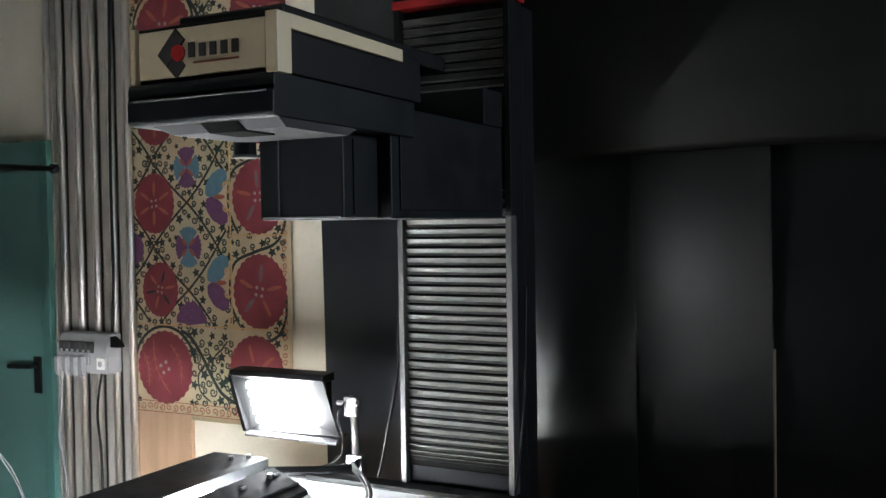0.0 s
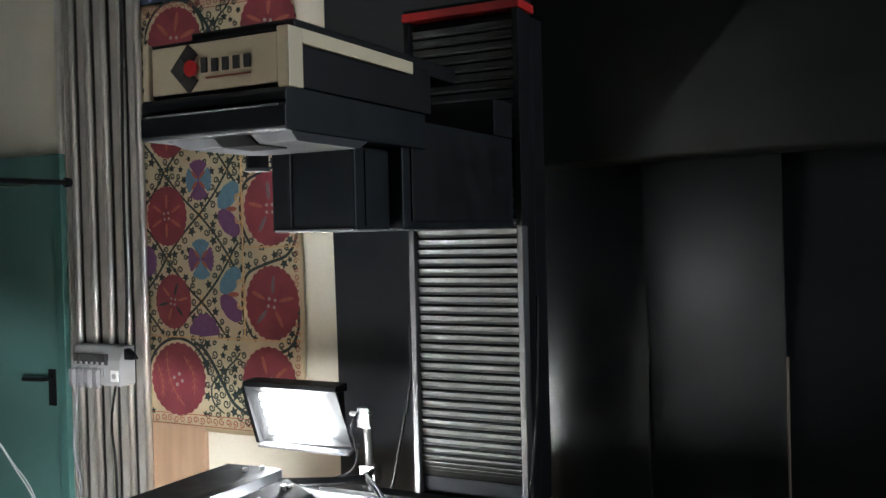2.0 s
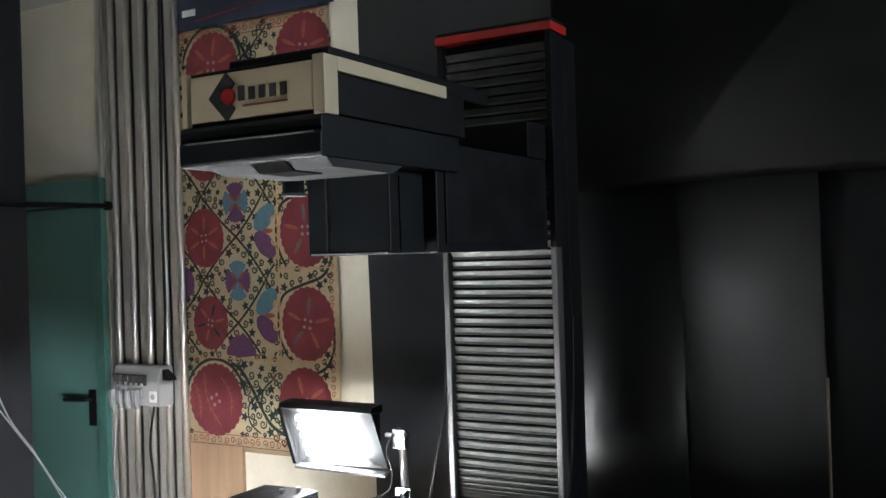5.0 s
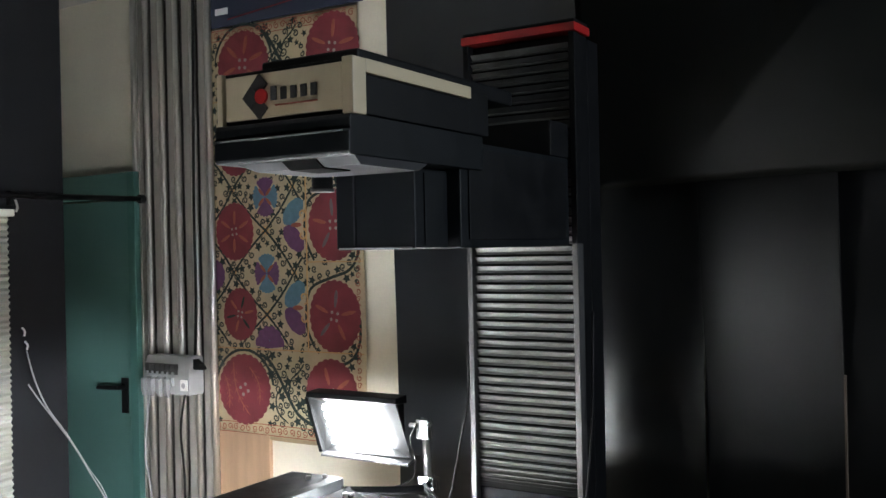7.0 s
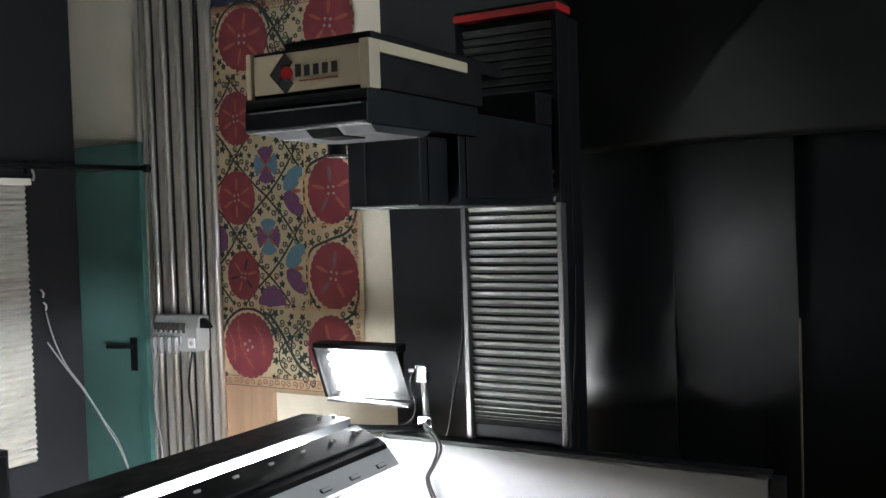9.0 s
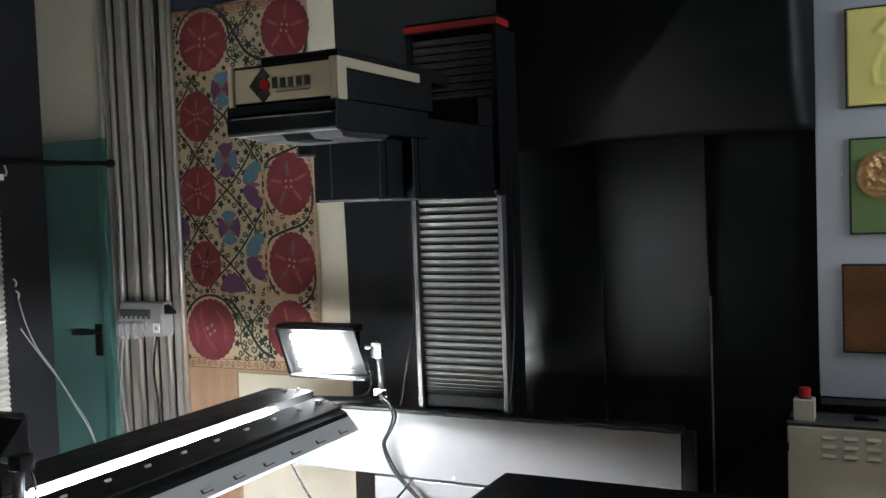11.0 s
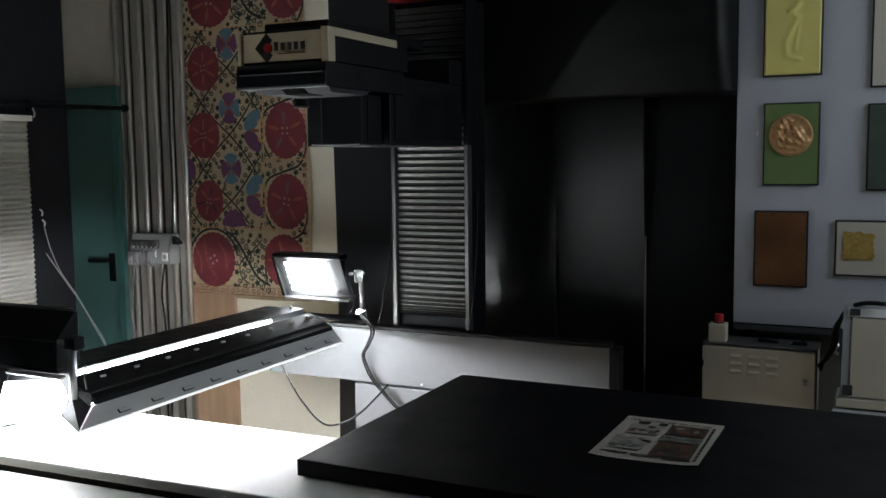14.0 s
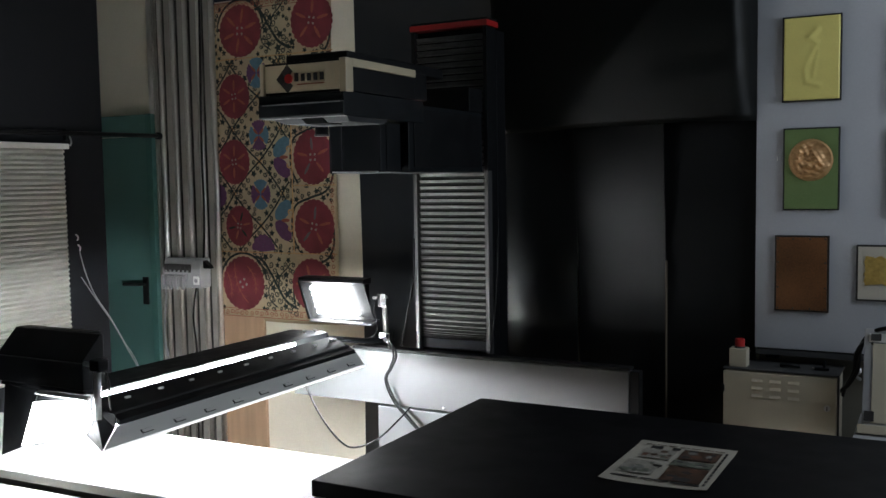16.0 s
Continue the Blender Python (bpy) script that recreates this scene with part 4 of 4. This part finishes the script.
# scrolls between the lower medallions and between the upper ones
for dz in (0.0, 1.53):
    garland([(x, z + dz) for x, z in smooth_line([(-2.44, 1.235), (-2.38, 1.205), (-2.32, 1.13), (-2.27, 1.05), (-2.21, 0.97), (-2.12, 0.925)])], 0.0085, 0.042, 0.021)
    garland([(x, z + dz) for x, z in smooth_line([(-2.27, 1.05), (-2.25, 1.12), (-2.20, 1.165), (-2.17, 1.20)])], 0.0045, 0.04, 0.017)
    garland([(x, z + dz) for x, z in smooth_line([(-2.30, 1.09), (-2.34, 1.04), (-2.33, 0.97), (-2.27, 0.925)])], 0.0045, 0.04, 0.017)
# branching sprays stitched over the lower medallion
spray = bmesh.new()
for x0, z0, x1, z1, bend in ((-2.60, 1.19, -2.50, 0.945, -0.12), (-2.66, 1.13, -2.63, 0.97, 0.1), (-2.50, 1.17, -2.44, 1.0, 0.15)):
    pts = line(x0, z0, x1, z1, bend)
    ribbon(spray, pts, 0.0026, 0.0052)
    for i in range(3, 23, 4):
        (x, z), (ax, az) = pts[i], pts[i - 1]
        d = math.atan2(z - az, x - ax)
        for side in (-1, 1):
            ribbon(spray, [(x, z), (x + 0.014 * math.cos(d + side * 0.9), z + 0.014 * math.sin(d + side * 0.9)), (x + 0.026 * math.cos(d + side * 0.7), z + 0.026 * math.sin(d + side * 0.7))], 0.0022, 0.0052)
part("spray", spray, M_CORAL, tex, "pale coral branching sprays")
# loose leaves and curls in the ground
for i in range(1500):
    x, z = rng.uniform(TX0, TX1), rng.uniform(TZ0 + 0.06, TZ1 - 0.06)
    r = rng.uniform(0.011, 0.017)
    if free(x, z, r * 0.9):
        OBSTACLES.append((x, z, r * 1.15, r * 1.15))
        if rng.random() < 0.6:
            star(leaf, x, z, r * 1.3, rng.uniform(0, 6))
        else:
            ribbon(vine, curl(x, z, r * 0.9, rng.uniform(0, 6), 1.3, rng.choice((-1, 1))), 0.0034)
part("vine", vine, M_VINE, tex, "dark green vine scrolls", kind="stuff")
part("leaves", leaf, M_VINE, tex, "dark green leaves", kind="stuff")
border = bmesh.new()
for zb in (0.885, 2.735):
    x = TX0 + 0.03
    while x < TX1 - 0.03:
        ribbon(border, curl(x, zb, 0.017, rng.uniform(0, 6), 1.3, 1), 0.0026)
        x += 0.038
    ribbon(border, [(TX0 + 0.01 + k * 0.044, zb - 0.024) for k in range(20)], 0.002)
    ribbon(border, [(TX0 + 0.01 + k * 0.044, zb + 0.024) for k in range(20)], 0.002)
z = 0.95
while z < 2.68:
    ribbon(border, curl(TX1 - 0.025, z, 0.014, rng.uniform(0, 6), 1.2, 1), 0.0022)
    z += 0.034
part("border_scroll", border, M_CORAL, tex, "faded coral border scrolls", kind="stuff")

ban = part("navy_banner", sheet(lambda u, v: (-2.72 + 0.92 * u, 3.548 + 0.004 * math.sin(6 * u), 2.772 + 0.27 * v), 12, 4, 0.003), M_NAVY, None, "dark navy banner hanging above the embroidery")
tagged(ban, category="banner")
part("line_bar", box(-2.66, -2.58, 3.538, 3.541, 2.83, 2.86), M_WHITE, ban)
part("stripe", prism([(-2.58, 2.80), (-1.86, 2.86), (-1.86, 2.866), (-2.58, 2.806)], "y", 3.538, 3.541), M_MAROON, ban)

# ---- picture panel and plates ----
pp = part("picture_panel", box(0.497, 2.35, 3.455, 3.50, 0.90, 3.0, 0.004), M_PANEL, None, "blue grey wall panel carrying framed plates")
tagged(pp, category="panel")
structure("wall_lower_grey", box(0.50, 2.4, 3.565, 3.578, 0, 0.93), mat("grey lower wall paint", (0.24, 0.225, 0.19), 0.7, vary=0.1, scale=3), "grey painted lower wall")
ledge = part("panel_ledge", box(0.50, 2.35, 3.46, 3.56, 0.868, 0.894, 0.003), M_MATTE_DARK, None, "dark ledge under the wall panel")
tagged(ledge, category="ledge")


def picture(x0, x1, z0, z1, mount, name, label, rim=0.007):
    p = empty(name, label, "picture", "plates on the wall panel")
    y = 3.453
    part("backing", box(x0, x1, y - 0.014, y, z0, z1, 0.002), M_EDGING, p, "dark backing edge")
    part("plate", box(x0 + rim, x1 - rim, y - 0.020, y - 0.0145, z0 + rim, z1 - rim, 0.001), mount, p)
    return p


p = picture(0.605, 0.845, 1.987, 2.352, M_YELLOW, "yellow_plate", "yellow embossed plate with thin dark edge")


def ridge(x, z, strokes):
    """Height of soft rounded strokes (x0, z0, x1, z1, width, height) at x, z."""
    top = 0.0
    for x0, z0, x1, z1, w, h in strokes:
        dx, dz = x1 - x0, z1 - z0
        t = max(0, min(1, ((x - x0) * dx + (z - z0) * dz) / (dx * dx + dz * dz)))
        d2 = (x - x0 - t * dx) ** 2 + (z - z0 - t * dz) ** 2
        top = max(top, h * math.exp(-d2 / (w * w)))
    return top


FOLDS = [(0.02, 0.12, -0.01, 0.09, 0.014, 0.006), (-0.01, 0.09, 0.02, 0.06, 0.012, 0.004), (0.02, 0.06, -0.03, -0.04, 0.012, 0.003), (-0.03, -0.04, -0.02, -0.10, 0.010, 0.003), (-0.02, -0.10, 0.03, -0.115, 0.010, 0.004), (0.025, 0.03, 0.01, -0.07, 0.008, 0.002)]
bm = sheet(lambda u, v: (0.6135 + 0.223 * u, 3.4325 - ridge(0.223 * (u - 0.5) - 0.0, 0.347 * (v - 0.5), FOLDS), 1.996 + 0.347 * v), 44, 66, 0.0005)
part("relief", bm, M_YELLOW, p, "embossed relief", smooth=True)
p = picture(0.613, 0.843, 1.518, 1.875, M_GREEN, "green_plaque", "green plaque with round copper relief")
bm = bmesh.new()
bmesh.ops.create_cone(bm, cap_ends=True, segments=40, radius1=0.092, radius2=0.084, depth=0.014, matrix=Matrix.Translation((0.727, 3.428, 1.735)) @ Matrix.Rotation(radians(90), 4, 'X'))
part("medal", bm, M_BRONZE, p, "round copper relief disc")
STROKES = [(-0.03, 0.055, -0.045, 0.035, 0.017, 0.016), (-0.045, 0.035, -0.05, -0.03, 0.014, 0.010), (0.012, 0.022, 0.03, 0.012, 0.020, 0.017), (0.03, 0.0, 0.06, -0.03, 0.016, 0.012),
           (-0.035, -0.015, 0.02, -0.03, 0.013, 0.016), (0.02, -0.03, 0.05, -0.045, 0.012, 0.013), (-0.05, -0.045, 0.03, -0.06, 0.010, 0.010), (-0.015, 0.03, -0.005, 0.0, 0.011, 0.010),
           (-0.06, 0.01, -0.055, -0.03, 0.008, 0.008), (0.0, 0.06, -0.02, 0.07, 0.008, 0.007), (-0.02, -0.072, 0.02, -0.075, 0.006, 0.006)]


def relief_height(x, z):
    return ridge(x, z, STROKES) * 1.1 * (1 + 0.18 * math.sin(240 * x + 150 * z)) + 0.0012 * math.sin(330 * z - 120 * x)


bm = bmesh.new()
rings = []
for k in range(1, 37):
    r = 0.084 * k / 36
    rings.append([bm.verts.new((0.727 + r * math.cos(a), 3.4205 - (relief_height(r * math.cos(a), r * math.sin(a)) if k < 36 else 0), 1.735 + r * math.sin(a))) for a in [2 * math.pi * q / 84 for q in range(84)]])
mid = bm.verts.new((0.727, 3.418 - relief_height(0, 0), 1.735))
for q in range(84):
    bm.faces.new((mid, rings[0][q], rings[0][(q + 1) % 84]))
    for a, b in zip(rings, rings[1:]):
        bm.faces.new((a[q], b[q], b[(q + 1) % 84], a[(q + 1) % 84]))
part("relief", bm, M_BRONZE, p, "modelled copper relief", smooth=True)
p = picture(0.582, 0.806, 1.073, 1.408, M_COPPER, "copper_plate", "brown patinated copper plate with small screws", 0.008)
for x in (0.597, 0.66, 0.73, 0.791):
    for z in (1.088, 1.393):
        part("screw", cyl((x, 3.430, z), (x, 3.434, z), 0.004, 8), M_INK, p)
for z in (1.18, 1.29):
    for x in (0.597, 0.791):
        part("screw", cyl((x, 3.430, z), (x, 3.434, z), 0.004, 8), M_INK, p)
p = picture(0.913, 1.18, 1.132, 1.372, M_PAPER, "framed_fragment", "white framed sheet with a ragged gold fragment", 0.008)
bm = bmesh.new()
rg = random.Random(4)
pts = []
for k in range(30):
    a = 2 * math.pi * k / 30
    e = 1 / max(abs(math.cos(a)), abs(math.sin(a)))
    pts.append((1.008 + 0.062 * e * math.cos(a) * rg.uniform(0.85, 1.05), 1.262 + 0.062 * e * math.sin(a) * rg.uniform(0.85, 1.05)))
prism(pts, "y", 3.4285, 3.4325, bm=bm)
part("fragment", bm, M_GOLD, p, "ragged gold fragment")
picture(1.027, 1.26, 1.497, 1.86, M_DARKPIC, "dark_plaque", "dark green plaque with black edge")
picture(1.033, 1.26, 1.925, 2.30, M_PAPER, "white_sheet", "white framed sheet on the wall panel")
part("letter_bar", box(0.585, 0.588, 3.4525, 3.4545, 1.735, 1.755), M_WHITE, pp)

# ---- control cabinet ----
cb = empty("control_cabinet", "cream metal control cabinet with louvred door", "cabinet")
part("body", box(0.40, 0.862, 3.30, 3.50, 0.0, 0.822, 0.004), M_CABINET, cb)
dr = part("door", box(0.394, 0.858, 3.283, 3.298, 0.30, 0.818, 0.004), M_CABINET, cb, "cream louvred door")
part("top_lid", box(0.392, 0.868, 3.285, 3.52, 0.824, 0.832, 0.002), M_MATTE_DARK, cb, "dark top edge")
for i in range(3):
    for j in range(3):
        x, z = 0.515 + i * 0.075, 0.715 + j * 0.034
        part("louvre", prism([(3.283, z - 0.006), (3.278, z - 0.004), (3.283, z + 0.008)], "x", x, x + 0.045), M_CABINET, dr)
part("lock", cyl((0.822, 3.275, 0.690), (0.822, 3.284, 0.690), 0.013, 20), M_SILVER, dr, "round metal lock")
part("lock_slot", box(0.820, 0.824, 3.272, 3.276, 0.682, 0.698), M_INK, dr)
part("hinge", box(0.388, 0.40, 3.274, 3.286, 0.725, 0.755, 0.002), M_BLACK, dr, "black hinge")
part("side_edge", box(0.8605, 0.868, 3.284, 3.30, 0.0, 0.822), M_MATTE_DARK, cb)
es = empty("stop_button", "cream button box with red stop button on the cabinet", "stop button")
part("button_box", box(0.414, 0.488, 3.31, 3.38, 0.832, 0.912, 0.003), M_CABINET, es)
part("button", cyl((0.453, 3.345, 0.915), (0.453, 3.345, 0.952), 0.021, 24), M_RED, es, "red push button", smooth=False)
part("collar", cyl((0.453, 3.345, 0.911), (0.453, 3.345, 0.920), 0.024, 24), M_MATTE_DARK, es)
kb = empty("hand_tool", "small dark tool lying on the cabinet", "tool")
part("body", hose([(0.62, 3.38, 0.842), (0.66, 3.37, 0.846), (0.70, 3.38, 0.842)], 0.009), M_BLACK, kb)
cl = empty("metal_clamp", "small dark metal clamp lying on the cabinet", "clamp")
part("jaw", box(0.76, 0.82, 3.36, 3.39, 0.833, 0.845, 0.003), M_BLACK, cl)
part("screw", cyl((0.80, 3.375, 0.845), (0.80, 3.375, 0.875), 0.006), M_BLACK, cl)
part("tip", cyl((0.75, 3.375, 0.839), (0.77, 3.375, 0.839), 0.004), M_SILVER, cl)
sw = part("wall_socket", box(0.53, 0.59, 3.545, 3.564, 0.84, 0.90, 0.003), M_BLACK, None, "small black socket on the lower wall")
tagged(sw, category="socket")

# ---- leaning light panel at the right ----
stand = empty("low_cabinet", "grey low cabinet under the leaning panel", "cabinet")
part("body", box(0.94, 1.75, 3.02, 3.45, 0, 0.645, 0.004), M_GREYBOX, stand)
lp = empty("leaning_panel", "pale leaning display panel with dark corner labels", "panel")


def lean(x0, x1, h0, h1, d0, d1, bevel=0.002):
    bm = box(x0, x1, d0, d1, h0, h1, bevel)
    bmesh.ops.transform(bm, matrix=Matrix.Translation((0, 3.10, 0.646)) @ Matrix.Rotation(radians(-16), 4, 'X') @ Matrix.Shear('XZ', 4, (0.13, 0.0)), verts=bm.verts[:])
    return bm


part("frame", lean(0.965, 1.5, 0.02, 0.42, 0.0, 0.03, 0.004), M_GREYBOX, lp)
part("face", lean(1.0, 1.47, 0.045, 0.36, -0.006, -0.001), M_CABINET, lp, "pale face")
part("upper_rail", lean(0.985, 1.48, 0.365, 0.40, -0.008, -0.001), M_WHITE, lp, "white upper rail")
part("lower_rail", lean(0.955, 1.51, 0.0, 0.035, -0.03, 0.03, 0.004), M_CABINET, lp, "cream lower rail")
part("corner_label", lean(0.992, 1.03, 0.37, 0.398, -0.012, -0.0085), M_INK, lp, "dark label")
part("corner_label", lean(0.975, 1.012, 0.05, 0.09, -0.012, -0.0075), M_INK, lp, "dark label")
cable("panel_cable", [(1.12, 3.17, 1.06), (1.04, 3.2, 1.055), (0.98, 3.24, 1.02), (0.945, 3.28, 0.95), (0.935, 3.3, 0.86), (0.90, 3.33, 0.79), (0.875, 3.36, 0.76), (0.87, 3.40, 0.74)], 0.009, M_CABLE, "thick black cable looping over the leaning panel")
cable("panel_cable", [(1.0, 3.2, 0.99), (0.96, 3.24, 0.985), (0.93, 3.28, 0.93), (0.92, 3.31, 0.85), (0.89, 3.34, 0.78), (0.875, 3.37, 0.73)], 0.007, M_CABLE, "thick black cable looping over the leaning panel")
hk = part("silver_clip", hose([(0.925, 3.40, 0.86), (0.94, 3.38, 0.84), (0.925, 3.38, 0.82), (0.94, 3.4, 0.80)], 0.007), M_SILVER, None, "small bright metal clip on the wall")
tagged(hk, category="clip")

# ---- printed sheet on the work table ----
pr = empty("printed_sheet", "white printed sheet with photographs on the black table", "paper")


def curled(u, v):
    x, y = 0.355 + 0.312 * u, 1.699 + 0.445 * v
    return (x + 0.004 * v, y - 0.01 * u * (1 - v) + 0.025 * u * (1 - v), 0.789 + 0.006 * (abs(u - 0.5) * 2) ** 4 * (1 - v) + 0.003 * (v > 0.95))


part("paper", sheet(curled, 10, 10, 0.0012), M_PAPER, pr)


def printed(x0, x1, y0, y1, material, name):
    part(name, box(0.355 + x0 * 0.312, 0.355 + x1 * 0.312, 1.704 + y0 * 0.43, 1.704 + y1 * 0.43, 0.7925, 0.7932), material, pr)


def photo(x0, x1, y0, y1, base, tones, n):
    printed(x0, x1, y0, y1, base, "photo")
    for k in range(n):
        w, h = (x1 - x0) * random.uniform(0.15, 0.4), (y1 - y0) * random.uniform(0.15, 0.4)
        cx, cy = random.uniform(x0 + w / 2, x1 - w / 2), random.uniform(y0 + h / 2, y1 - h / 2)
        bm = bmesh.new()
        m = random.randint(6, 9)
        vs = []
        for i in range(m):
            a = 2 * math.pi * i / m
            r = random.uniform(0.35, 0.5)
            vs.append(bm.verts.new((0.355 + (cx + w * r * math.cos(a)) * 0.312, 1.704 + (cy + h * r * math.sin(a)) * 0.43, 0.79335 + 0.00004 * k)))
        bm.faces.new(vs)
        part("photo_patch", bm, tones[k % len(tones)], pr)


photo(0.08, 0.42, 0.20, 0.50, M_PRINTPALE, (M_PHOTOB, M_PRINTGREY, M_PHOTOB), 9)
photo(0.14, 0.46, 0.58, 0.82, M_PRINTPALE, (M_PHOTO, M_PRINTRUST, M_PHOTOB), 8)
photo(0.52, 0.90, 0.12, 0.45, M_PHOTO, (M_INK, M_PRINTRUST, M_INK, M_PHOTO), 8)
photo(0.52, 0.90, 0.64, 0.88, M_PHOTO, (M_INK, M_PRINTGREY, M_PRINTRUST, M_INK), 8)
photo(0.50, 0.90, 0.47, 0.60, M_PHOTOB, (M_INK, M_PRINTPALE, M_PRINTGREY), 7)
printed(0.18, 0.30, 0.84, 0.90, M_INK, "text_bar")
printed(0.40, 0.48, 0.84, 0.90, M_INK, "text_bar")
printed(0.36, 0.45, 0.40, 0.44, M_INK, "text_bar")
for k in range(3):
    printed(0.07 + 0.29 * k, 0.33 + 0.29 * k, 0.10 - 0.01 * k, 0.125 - 0.01 * k, M_INK, "text_bar")
for k in range(11):
    printed(0.93, 0.955, 0.10 + 0.075 * k, 0.15 + 0.075 * k, M_INK, "text_bar")
for k in range(7):
    printed(0.1 + 0.12 * k, 0.19 + 0.12 * k, 0.93, 0.94, M_PHOTO, "text_bar")
